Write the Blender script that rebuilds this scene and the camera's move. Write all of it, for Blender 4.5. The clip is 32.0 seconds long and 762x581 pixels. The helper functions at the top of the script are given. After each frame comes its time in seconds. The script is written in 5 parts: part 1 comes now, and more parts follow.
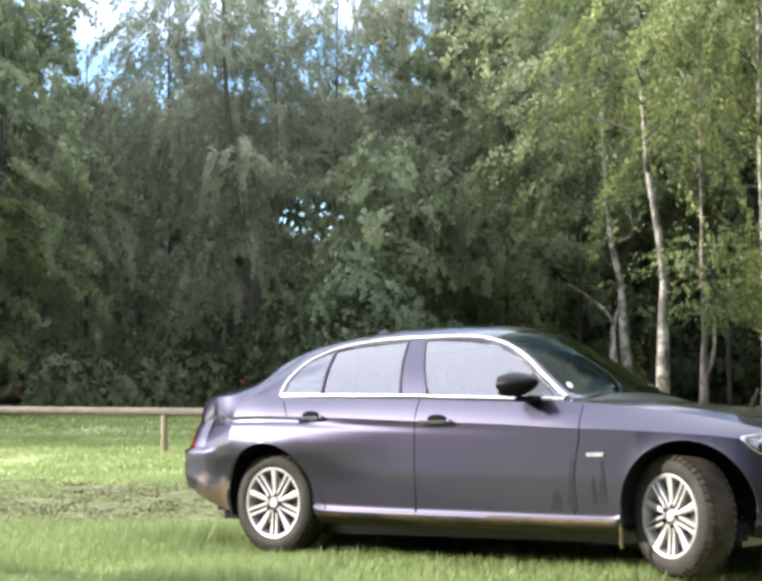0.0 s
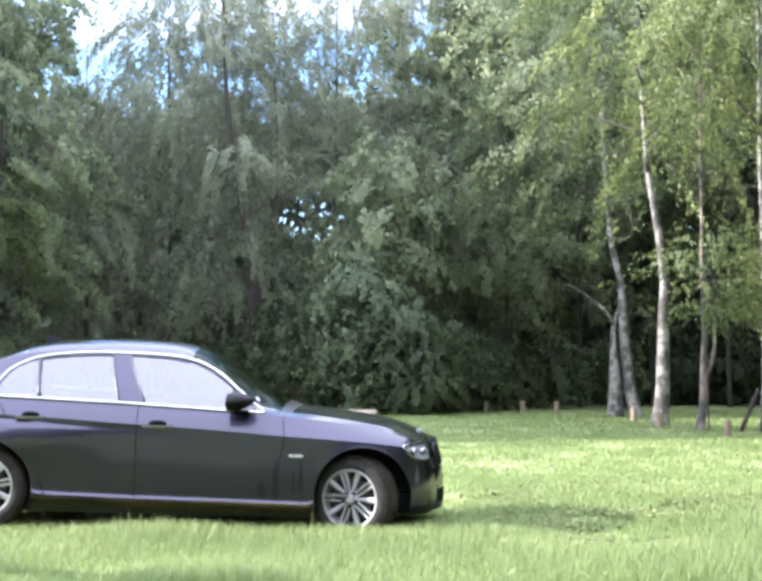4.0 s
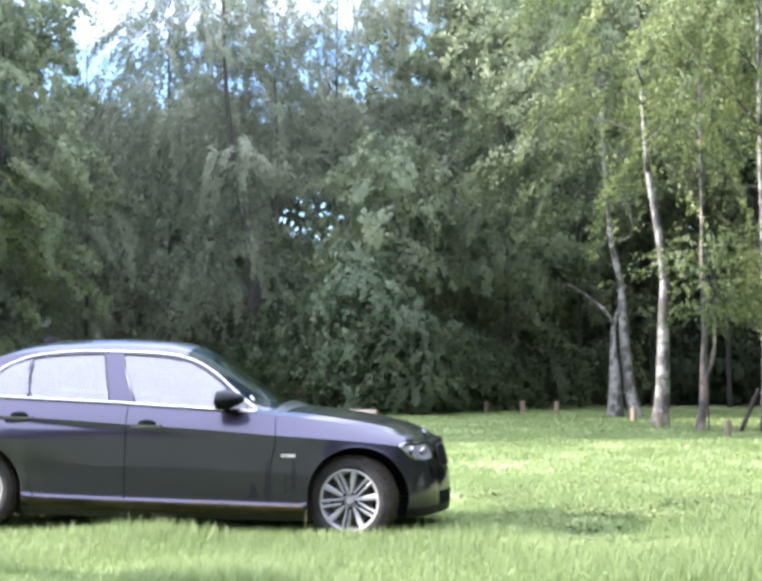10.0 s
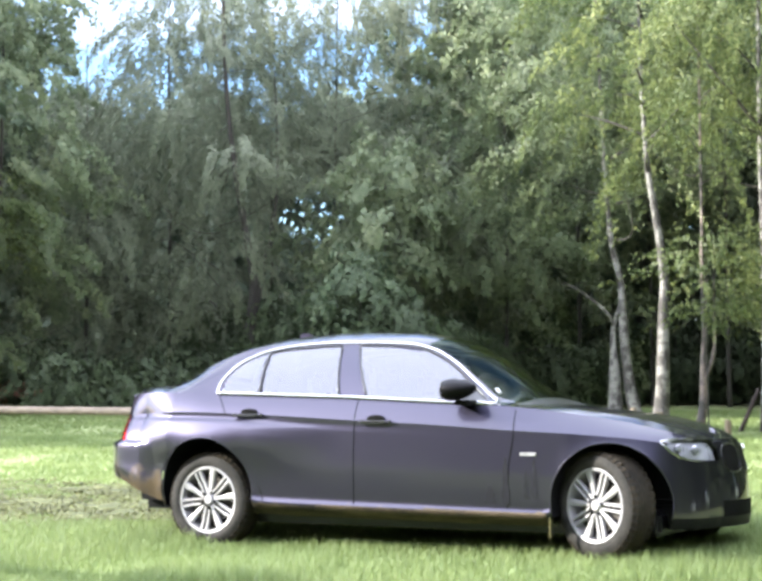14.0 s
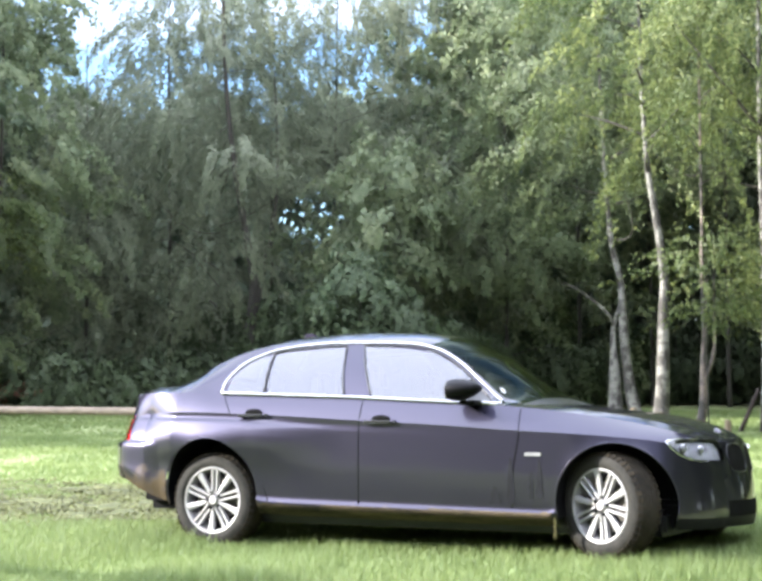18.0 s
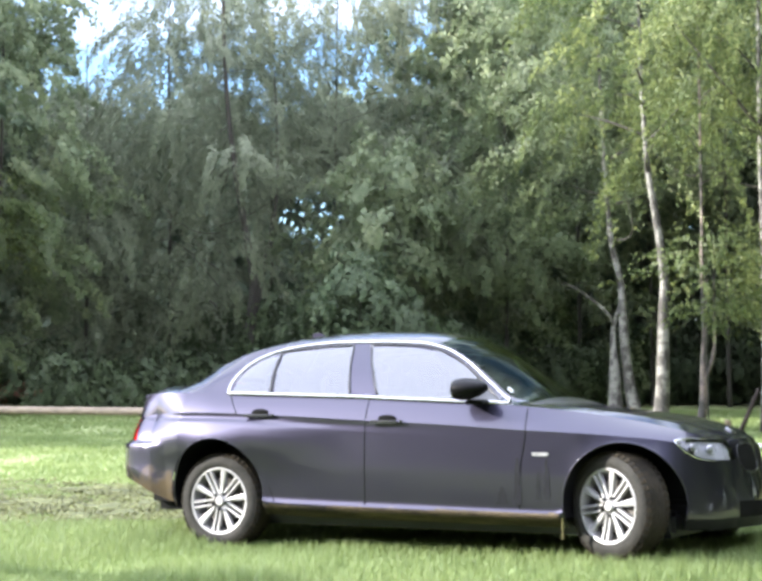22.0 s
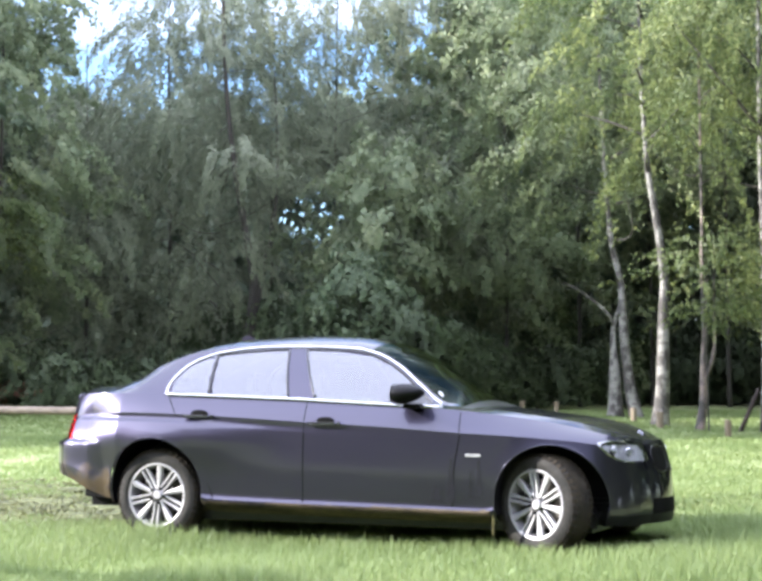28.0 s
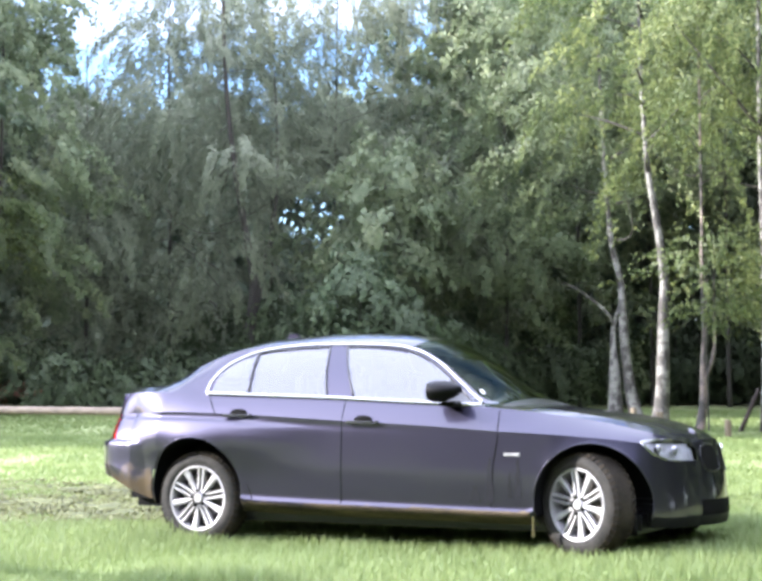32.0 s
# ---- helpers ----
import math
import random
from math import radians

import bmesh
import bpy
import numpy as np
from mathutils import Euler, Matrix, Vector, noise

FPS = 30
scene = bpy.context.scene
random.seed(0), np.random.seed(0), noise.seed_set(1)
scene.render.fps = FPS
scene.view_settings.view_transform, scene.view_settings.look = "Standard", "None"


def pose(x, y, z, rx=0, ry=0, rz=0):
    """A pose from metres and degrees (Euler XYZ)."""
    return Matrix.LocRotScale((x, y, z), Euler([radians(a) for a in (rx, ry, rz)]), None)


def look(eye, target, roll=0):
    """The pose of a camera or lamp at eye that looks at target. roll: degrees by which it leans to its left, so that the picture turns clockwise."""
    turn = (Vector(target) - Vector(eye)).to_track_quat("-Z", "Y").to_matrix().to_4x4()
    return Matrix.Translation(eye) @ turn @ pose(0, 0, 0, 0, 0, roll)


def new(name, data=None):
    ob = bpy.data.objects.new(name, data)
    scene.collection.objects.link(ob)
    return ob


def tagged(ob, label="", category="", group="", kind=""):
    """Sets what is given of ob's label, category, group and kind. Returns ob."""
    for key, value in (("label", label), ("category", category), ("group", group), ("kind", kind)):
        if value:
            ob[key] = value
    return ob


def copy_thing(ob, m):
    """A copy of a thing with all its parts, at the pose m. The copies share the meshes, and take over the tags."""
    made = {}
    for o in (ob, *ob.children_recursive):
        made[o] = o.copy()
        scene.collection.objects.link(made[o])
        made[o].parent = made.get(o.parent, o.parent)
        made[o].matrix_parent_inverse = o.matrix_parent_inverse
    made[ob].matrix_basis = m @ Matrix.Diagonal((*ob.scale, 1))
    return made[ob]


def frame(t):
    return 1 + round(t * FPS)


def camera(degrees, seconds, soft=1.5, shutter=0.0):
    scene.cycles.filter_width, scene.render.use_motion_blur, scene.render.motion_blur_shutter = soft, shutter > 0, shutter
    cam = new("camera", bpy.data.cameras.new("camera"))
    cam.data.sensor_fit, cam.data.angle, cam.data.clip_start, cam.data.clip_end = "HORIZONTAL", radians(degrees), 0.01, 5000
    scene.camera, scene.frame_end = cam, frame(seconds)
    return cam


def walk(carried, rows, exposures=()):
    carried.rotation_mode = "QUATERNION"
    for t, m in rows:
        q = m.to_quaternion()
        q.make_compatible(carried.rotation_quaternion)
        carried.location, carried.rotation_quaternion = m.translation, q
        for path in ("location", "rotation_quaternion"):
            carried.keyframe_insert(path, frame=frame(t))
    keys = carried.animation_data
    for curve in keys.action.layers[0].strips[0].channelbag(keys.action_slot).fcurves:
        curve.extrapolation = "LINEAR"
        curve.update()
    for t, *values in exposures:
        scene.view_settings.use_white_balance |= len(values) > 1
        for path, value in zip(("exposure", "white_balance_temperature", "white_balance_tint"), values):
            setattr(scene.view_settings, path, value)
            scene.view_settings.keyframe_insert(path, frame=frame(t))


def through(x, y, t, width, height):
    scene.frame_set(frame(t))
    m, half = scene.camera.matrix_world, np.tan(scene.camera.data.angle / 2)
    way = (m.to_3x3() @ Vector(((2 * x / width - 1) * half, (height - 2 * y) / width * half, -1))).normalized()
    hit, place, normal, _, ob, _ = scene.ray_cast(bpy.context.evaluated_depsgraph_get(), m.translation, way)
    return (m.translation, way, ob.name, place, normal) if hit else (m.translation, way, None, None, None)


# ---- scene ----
# ---------------------------------------------------------------- camera
cam = camera(29.292, 32.0, soft=3.5)
EYE = (0.0, 0.0, 1.100)
walk(cam, [(0, pose(*EYE, 93.508, 0, 0)), (32, pose(*EYE, 93.508, 0, 0))], exposures=[(0, 1.65, 6550, 10), (2, 1.71, 6400, 11), (3, 1.93, 6050, 14), (6, 2.05, 5950, 16), (9.5, 2.06, 5850, 17), (11, 2.05, 6000, 14), (13, 1.98, 6150, 11), (19, 1.90, 6150, 10), (25, 1.87, 6150, 10), (28, 1.83, 5980, 14), (29.2, 1.93, 5900, 15), (30, 2.11, 5800, 17), (31, 2.12, 5800, 18), (32, 2.06, 5900, 16)])

# ---------------------------------------------------------------- sky and sun
SUN_EL, SUN_AZ = 22.0, 183.0   # degrees; azimuth counted from +x towards +y
to_sun = Vector((math.cos(radians(SUN_EL)) * math.cos(radians(SUN_AZ)), math.cos(radians(SUN_EL)) * math.sin(radians(SUN_AZ)), math.sin(radians(SUN_EL))))
world = bpy.data.worlds.new("sky")
scene.world = world
world.use_nodes = True
wn, wl = world.node_tree.nodes, world.node_tree.links
wn.clear()
w_out, w_bg, w_sky = wn.new("ShaderNodeOutputWorld"), wn.new("ShaderNodeBackground"), wn.new("ShaderNodeTexSky")
w_sky.sky_type, w_sky.sun_disc = "NISHITA", False
w_sky.sun_elevation, w_sky.sun_rotation = radians(SUN_EL), radians(90 - SUN_AZ)
w_sky.air_density, w_sky.dust_density, w_sky.ozone_density = 1.0, 1.0, 4.0
w_co, w_map, w_noise, w_ramp, w_mix = wn.new("ShaderNodeTexCoord"), wn.new("ShaderNodeMapping"), wn.new("ShaderNodeTexNoise"), wn.new("ShaderNodeValToRGB"), wn.new("ShaderNodeMix")
w_map.inputs["Scale"].default_value, w_map.inputs["Location"].default_value = (1.0, 1.0, 2.6), (0.0, 0.0, 0.0)
w_noise.inputs["Scale"].default_value, w_noise.inputs["Detail"].default_value = 2.2, 7
w_ramp.color_ramp.elements[0].position, w_ramp.color_ramp.elements[1].position = 0.40, 0.66
w_mix.data_type = "RGBA"
w_mix.inputs[7].default_value = (8.5, 8.8, 10.2, 1)
wl.new(w_co.outputs["Generated"], w_map.inputs[0])
wl.new(w_map.outputs[0], w_noise.inputs["Vector"])
w_sep, w_bank, w_top = wn.new("ShaderNodeSeparateXYZ"), wn.new("ShaderNodeMath"), wn.new("ShaderNodeMath")   # the clouds thin out to the north
w_bank.operation = w_top.operation = "MULTIPLY_ADD"
w_bank.inputs[1].default_value, w_top.inputs[1].default_value = -0.27, 0.45
wl.new(w_co.outputs["Generated"], w_sep.inputs[0])
wl.new(w_sep.outputs["Y"], w_bank.inputs[0])
wl.new(w_sep.outputs["Z"], w_top.inputs[0])
wl.new(w_noise.outputs["Fac"], w_top.inputs[2])
wl.new(w_top.outputs[0], w_bank.inputs[2])
wl.new(w_bank.outputs[0], w_ramp.inputs[0])
wl.new(w_ramp.outputs[0], w_mix.inputs[0])
wl.new(w_sky.outputs[0], w_mix.inputs[6])
wl.new(w_mix.outputs[2], w_bg.inputs[0])
w_bg.inputs[1].default_value = 0.15
wl.new(w_bg.outputs[0], w_out.inputs[0])
sun = new("sun", bpy.data.lights.new("sun", "SUN"))
sun.data.energy, sun.data.angle, sun.data.color = 4.0, radians(0.6), (1.0, 0.93, 0.80)
sun.matrix_world = look(to_sun * 60, (0, 0, 0))


# ---------------------------------------------------------------- materials
def nodes(name):
    m = bpy.data.materials.new(name)
    m.use_nodes = True
    return m, m.node_tree.nodes, m.node_tree.links, m.node_tree.nodes["Principled BSDF"]


def surface(name, dark, light, rough=0.6, metal=0.0, scale=8.0, fine=60.0, bump=0.2, coat=0.0, stretch=(1, 1, 1), spec=0.5):
    """A two-scale noise surface between two colours, with fine relief."""
    m, n, l, b = nodes(name)
    co, mp = n.new("ShaderNodeTexCoord"), n.new("ShaderNodeMapping")
    mp.inputs["Scale"].default_value = stretch
    big, small, mix, ramp, bp = n.new("ShaderNodeTexNoise"), n.new("ShaderNodeTexNoise"), n.new("ShaderNodeMath"), n.new("ShaderNodeValToRGB"), n.new("ShaderNodeBump")
    big.inputs["Scale"].default_value, big.inputs["Detail"].default_value = scale, 5
    small.inputs["Scale"].default_value, small.inputs["Detail"].default_value = fine, 4
    mix.operation = "MULTIPLY_ADD"
    mix.inputs[1].default_value = 0.45
    ramp.color_ramp.elements[0].position, ramp.color_ramp.elements[1].position = 0.5, 0.95
    ramp.color_ramp.elements[0].color, ramp.color_ramp.elements[1].color = (*dark, 1), (*light, 1)
    bp.inputs["Strength"].default_value, bp.inputs["Distance"].default_value = bump, 0.01
    l.new(co.outputs["Object"], mp.inputs[0])
    for t in (big, small):
        l.new(mp.outputs[0], t.inputs["Vector"])
    l.new(small.outputs["Fac"], mix.inputs[0])
    l.new(big.outputs["Fac"], mix.inputs[2])
    l.new(mix.outputs[0], ramp.inputs[0])
    l.new(ramp.outputs[0], b.inputs["Base Color"])
    l.new(small.outputs["Fac"], bp.inputs["Height"])
    if bump:
        l.new(bp.outputs[0], b.inputs["Normal"])
    b.inputs["Roughness"].default_value, b.inputs["Metallic"].default_value, b.inputs["Coat Weight"].default_value = rough, metal, coat
    b.inputs["Specular IOR Level"].default_value = spec
    return m


def leaf_material(name, low, mid, high, through=0.35, drift=0.55, share=0.36):
    """Leaves: a colour for each leaf, drifting over the crown, with light shining through."""
    m, n, l, b = nodes(name)
    geo, co, noise_n, add, ramp = n.new("ShaderNodeNewGeometry"), n.new("ShaderNodeTexCoord"), n.new("ShaderNodeTexNoise"), n.new("ShaderNodeMath"), n.new("ShaderNodeValToRGB")
    noise_n.inputs["Scale"].default_value, noise_n.inputs["Detail"].default_value = drift, 4
    add.operation = "MULTIPLY_ADD"
    add.inputs[1].default_value = share
    l.new(co.outputs["Object"], noise_n.inputs["Vector"])
    l.new(geo.outputs["Random Per Island"], add.inputs[0])
    l.new(noise_n.outputs["Fac"], add.inputs[2])
    l.new(add.outputs[0], ramp.inputs[0])
    e = ramp.color_ramp.elements
    e[0].position, e[0].color = 0.35, (*low, 1)
    e[1].position, e[1].color = 1.0, (*high, 1)
    k = e.new(0.7)
    k.color = (*mid, 1)
    l.new(ramp.outputs[0], b.inputs["Base Color"])
    b.inputs["Roughness"].default_value, b.inputs["Specular IOR Level"].default_value = 0.5, 0.35
    tr, mix, out = n.new("ShaderNodeBsdfTranslucent"), n.new("ShaderNodeMixShader"), n["Material Output"]
    l.new(ramp.outputs[0], tr.inputs[0])
    mix.inputs[0].default_value = through
    l.new(b.outputs[0], mix.inputs[1])
    l.new(tr.outputs[0], mix.inputs[2])
    l.new(mix.outputs[0], out.inputs["Surface"])
    return m


M_GROUND = surface("meadow_soil", (0.17, 0.205, 0.075), (0.28, 0.325, 0.13), 0.9, 0, 1.1, 30, 0.9)
M_GRASS = leaf_material("grass_blades", (0.160, 0.216, 0.080), (0.227, 0.290, 0.112), (0.318, 0.376, 0.160), 0.4, 0.6, 0.28)
M_TURF = leaf_material("torn_turf", (0.060, 0.058, 0.022), (0.140, 0.150, 0.055), (0.225, 0.240, 0.095), 0.25, 1.5, 0.5)
M_WEED = leaf_material("meadow_weeds", (0.095, 0.135, 0.038), (0.165, 0.215, 0.066), (0.29, 0.33, 0.13), 0.45, 1.0, 0.5)
M_MUD = surface("churned_mud", (0.055, 0.061, 0.023), (0.122, 0.134, 0.048), 0.95, 0, 5, 22, 1.0)
M_LEAF_WILLOW = leaf_material("willow_leaves", (0.156, 0.179, 0.119), (0.262, 0.293, 0.199), (0.340, 0.368, 0.255), 0.5, 0.75, 0.30)
M_LEAF_DARK = leaf_material("dark_leaves", (0.154, 0.200, 0.114), (0.248, 0.298, 0.168), (0.360, 0.395, 0.220), 0.5, 0.7, 0.30)
M_LEAF_BUSH = leaf_material("bush_leaves", (0.055, 0.080, 0.038), (0.086, 0.119, 0.058), (0.132, 0.166, 0.086), 0.4)
M_LEAF_PALE = leaf_material("pale_bush_leaves", (0.060, 0.092, 0.046), (0.115, 0.160, 0.086), (0.225, 0.275, 0.160), 0.4, 0.9, 0.45)
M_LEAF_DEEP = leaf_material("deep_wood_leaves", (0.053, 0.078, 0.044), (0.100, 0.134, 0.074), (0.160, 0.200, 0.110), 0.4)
# paler, cooler leaf colour that paints the haze over the far wood
M_LEAF_HAZED = leaf_material("hazed_far_leaves", (0.110, 0.150, 0.100), (0.180, 0.228, 0.152), (0.260, 0.305, 0.205), 0.4)
# birch leaf colour toned down to paint this crown's shade and haze
M_LEAF_BIRCH_SHADE = leaf_material("shaded_birch_leaves", (0.095, 0.129, 0.069), (0.151, 0.190, 0.103), (0.213, 0.258, 0.134), 0.5)
M_LEAF_BIRCH = leaf_material("birch_leaves", (0.070, 0.102, 0.038), (0.142, 0.182, 0.071), (0.325, 0.360, 0.140), 0.5, 0.7)
M_LEAF_RED = leaf_material("autumn_leaves", (0.10, 0.045, 0.028), (0.16, 0.072, 0.045), (0.22, 0.11, 0.065))
M_BARK = surface("grey_brown_bark", (0.024, 0.021, 0.017), (0.075, 0.068, 0.056), 0.9, 0, 4, 30, 1.0, stretch=(3, 3, 0.6))
M_RAIL = surface("weathered_timber", (0.055, 0.043, 0.034), (0.132, 0.108, 0.086), 0.8, 0, 3, 40, 0.5, stretch=(0.5, 4, 4))
M_POST = surface("post_timber", (0.14, 0.105, 0.070), (0.29, 0.235, 0.16), 0.8, 0, 4, 40, 0.5, stretch=(4, 4, 0.6))
M_STRUT = surface("dark_timber", (0.018, 0.013, 0.010), (0.05, 0.036, 0.026), 0.85, 0, 4, 40, 0.5)


def birch_bark(name, light):
    m, n, l, b = nodes(name)
    co, mp, t1, t2, ramp, mp2, t3, r2, mix = [n.new(k) for k in ("ShaderNodeTexCoord", "ShaderNodeMapping", "ShaderNodeTexNoise", "ShaderNodeTexNoise", "ShaderNodeValToRGB", "ShaderNodeMapping", "ShaderNodeTexNoise", "ShaderNodeValToRGB", "ShaderNodeMix")]
    mp.inputs["Scale"].default_value = (3.2, 3.2, 2.0)
    mp2.inputs["Scale"].default_value = (1.5, 1.5, 9)
    t1.inputs["Scale"].default_value, t1.inputs["Detail"].default_value = 1.3, 6
    t3.inputs["Scale"].default_value = 2.0
    ramp.color_ramp.elements[0].position, ramp.color_ramp.elements[1].position = 0.44, 0.58
    ramp.color_ramp.elements[0].color, ramp.color_ramp.elements[1].color = (0.05, 0.045, 0.04, 1), (*light, 1)
    r2.color_ramp.elements[0].position, r2.color_ramp.elements[1].position = 0.55, 0.68
    mix.data_type = "RGBA"
    mix.inputs[7].default_value = (0.085, 0.075, 0.065, 1)
    l.new(co.outputs["Object"], mp.inputs[0]); l.new(co.outputs["Object"], mp2.inputs[0])
    l.new(mp.outputs[0], t1.inputs["Vector"]); l.new(mp2.outputs[0], t3.inputs["Vector"])
    l.new(t1.outputs["Fac"], ramp.inputs[0]); l.new(t3.outputs["Fac"], r2.inputs[0])
    l.new(r2.outputs[0], mix.inputs[0]); l.new(ramp.outputs[0], mix.inputs[6])
    l.new(mix.outputs[2], b.inputs["Base Color"])
    b.inputs["Roughness"].default_value = 0.75
    bump = n.new("ShaderNodeBump")
    t2.inputs["Scale"].default_value, bump.inputs["Strength"].default_value, bump.inputs["Distance"].default_value = 7.0, 0.7, 0.02
    l.new(mp2.outputs[0], t2.inputs["Vector"]); l.new(t2.outputs["Fac"], bump.inputs["Height"]); l.new(bump.outputs[0], b.inputs["Normal"])
    return m


M_BIRCH = birch_bark("birch_bark", (0.245, 0.235, 0.212))
M_BIRCH_RED = birch_bark("reddish_birch_bark", (0.25, 0.195, 0.168))


def paint():
    """Dark metallic paint under clear coat, with road dirt and splashed mud along the sills and arches."""
    m, n, l, b = nodes("dark_metallic_paint")
    co, t1, sep, t2, low, ramp, mix, rmix = [n.new(k) for k in ("ShaderNodeTexCoord", "ShaderNodeTexNoise", "ShaderNodeSeparateXYZ", "ShaderNodeTexNoise", "ShaderNodeMath", "ShaderNodeValToRGB", "ShaderNodeMix", "ShaderNodeMix")]
    t1.inputs["Scale"].default_value, t1.inputs["Detail"].default_value = 9, 8
    t2.inputs["Scale"].default_value, t2.inputs["Detail"].default_value = 60, 4
    l.new(co.outputs["Object"], t1.inputs["Vector"])
    l.new(co.outputs["Object"], t2.inputs["Vector"])
    l.new(co.outputs["Object"], sep.inputs[0])
    low.operation = "MULTIPLY_ADD"
    low.inputs[1].default_value = -1.95
    l.new(sep.outputs["Z"], low.inputs[0])
    l.new(t1.outputs["Fac"], low.inputs[2])
    ramp.color_ramp.elements[0].position, ramp.color_ramp.elements[1].position = 0.0, 0.30
    tail, cake = n.new("ShaderNodeMath"), n.new("ShaderNodeMath")   # the rear bumper is caked higher up
    tail.operation, cake.operation = "LESS_THAN", "MULTIPLY_ADD"
    tail.inputs[1].default_value, cake.inputs[1].default_value = -0.36, 0.50
    l.new(sep.outputs["X"], tail.inputs[0])
    l.new(tail.outputs[0], cake.inputs[0])
    l.new(low.outputs[0], cake.inputs[2])
    l.new(cake.outputs[0], ramp.inputs[0])
    mix.data_type = "RGBA"
    mix.inputs[6].default_value, mix.inputs[7].default_value = PAINT, (0.125, 0.100, 0.066, 1)
    l.new(ramp.outputs[0], mix.inputs[0])
    l.new(mix.outputs[2], b.inputs["Base Color"])
    rmix.data_type = "FLOAT"
    rmix.inputs[2].default_value, rmix.inputs[3].default_value = 0.41, 0.85
    l.new(ramp.outputs[0], rmix.inputs[0])
    l.new(rmix.outputs[0], b.inputs["Roughness"])
    inv = n.new("ShaderNodeMath")
    inv.operation, inv.use_clamp = "SUBTRACT", True
    inv.inputs[0].default_value = 1.0
    l.new(ramp.outputs[0], inv.inputs[1])
    l.new(inv.outputs[0], b.inputs["Coat Weight"])
    b.inputs["Specular Tint"].default_value = (0.12, 0.12, 0.17, 1)
    b.inputs["Metallic"].default_value, b.inputs["Coat Roughness"].default_value = 1.0, 0.085
    b.inputs["Coat IOR"].default_value = 1.42
    return m


PAINT = (0.0455, 0.0430, 0.0665, 1)
M_PAINT = paint()
M_BLACK = surface("black_plastic", (0.006, 0.006, 0.007), (0.014, 0.014, 0.016), 0.28, 0, 8, 120, 0.1)
M_MATT = surface("matt_black_plastic", (0.004, 0.004, 0.005), (0.008, 0.008, 0.009), 0.45, 0, 8, 120, 0.1, spec=0.1)
M_SEAM = surface("panel_gap", (0.004, 0.004, 0.004), (0.008, 0.008, 0.008), 0.8, 0, 8, 90, 0, spec=0.05)
M_RUBBER = surface("tyre_rubber", (0.008, 0.008, 0.007), (0.036, 0.033, 0.029), 0.75, 0, 7, 60, 0.3, spec=0.25)
M_TREAD = surface("muddy_tread", (0.005, 0.004, 0.004), (0.045, 0.036, 0.023), 0.85, 0, 9, 50, 0.6, spec=0.2)
M_ALLOY = surface("silver_alloy", (0.30, 0.295, 0.30), (0.43, 0.42, 0.43), 0.52, 0.6, 10, 90, 0.05)
M_CHROME = surface("satin_chrome", (0.48, 0.48, 0.50), (0.64, 0.64, 0.66), 0.22, 1.0, 6, 60, 0)
M_STEEL = surface("brake_steel", (0.05, 0.045, 0.04), (0.13, 0.12, 0.11), 0.5, 0.8, 10, 80, 0.1)
M_RED = surface("red_lamp_lens", (0.35, 0.01, 0.01), (0.55, 0.03, 0.02), 0.12, 0, 6, 60, 0, coat=1)
M_LAMP = surface("lamp_reflector", (0.42, 0.43, 0.46), (0.62, 0.63, 0.66), 0.4, 0.05, 22, 40, 0.1)
M_WHITE = surface("white_plastic", (0.70, 0.70, 0.70), (0.82, 0.82, 0.82), 0.3, 0, 6, 60, 0)
M_CLEAR = surface("clear_lens", (0.30, 0.30, 0.31), (0.46, 0.46, 0.47), 0.2, 0.3, 40, 90, 0, coat=1)
M_SEAT = surface("dark_cloth", (0.012, 0.012, 0.014), (0.035, 0.035, 0.04), 0.9, 0, 12, 120, 0.3)
M_WET = surface("wet_paint", (0.008, 0.008, 0.011), (0.018, 0.018, 0.024), 0.45, 0, 12, 60, 0, spec=0.2)
# mud on a sill colour kept dark for the shade below the doors
M_SILL = surface("muddy_shaded_sill", (0.016, 0.015, 0.014), (0.115, 0.088, 0.056), 0.75, 0, 5, 40, 0.4, stretch=(0.5, 1, 2), spec=0.2)
M_STRAND = surface("dangling_grass", (0.05, 0.045, 0.018), (0.14, 0.125, 0.045), 0.95, 0, 9, 60, 0.8)


def glass(name, tint, gloss, ior=1.5, shine=(0.95, 0.95, 1)):
    m, n, l, b = nodes(name)
    g, t, mix = n.new("ShaderNodeBsdfGlossy"), n.new("ShaderNodeBsdfTransparent"), n.new("ShaderNodeMixShader")
    fr, mth = n.new("ShaderNodeFresnel"), n.new("ShaderNodeMath")
    fr.inputs[0].default_value = ior
    mth.operation, mth.use_clamp = "ADD", True
    mth.inputs[1].default_value = gloss
    g.inputs["Color"].default_value, g.inputs["Roughness"].default_value = (*shine, 1), 0.01
    t.inputs[0].default_value = (*tint, 1)
    l.new(fr.outputs[0], mth.inputs[0]); l.new(mth.outputs[0], mix.inputs[0])
    l.new(t.outputs[0], mix.inputs[1]); l.new(g.outputs[0], mix.inputs[2])
    l.new(mix.outputs[0], n["Material Output"].inputs["Surface"])
    return m


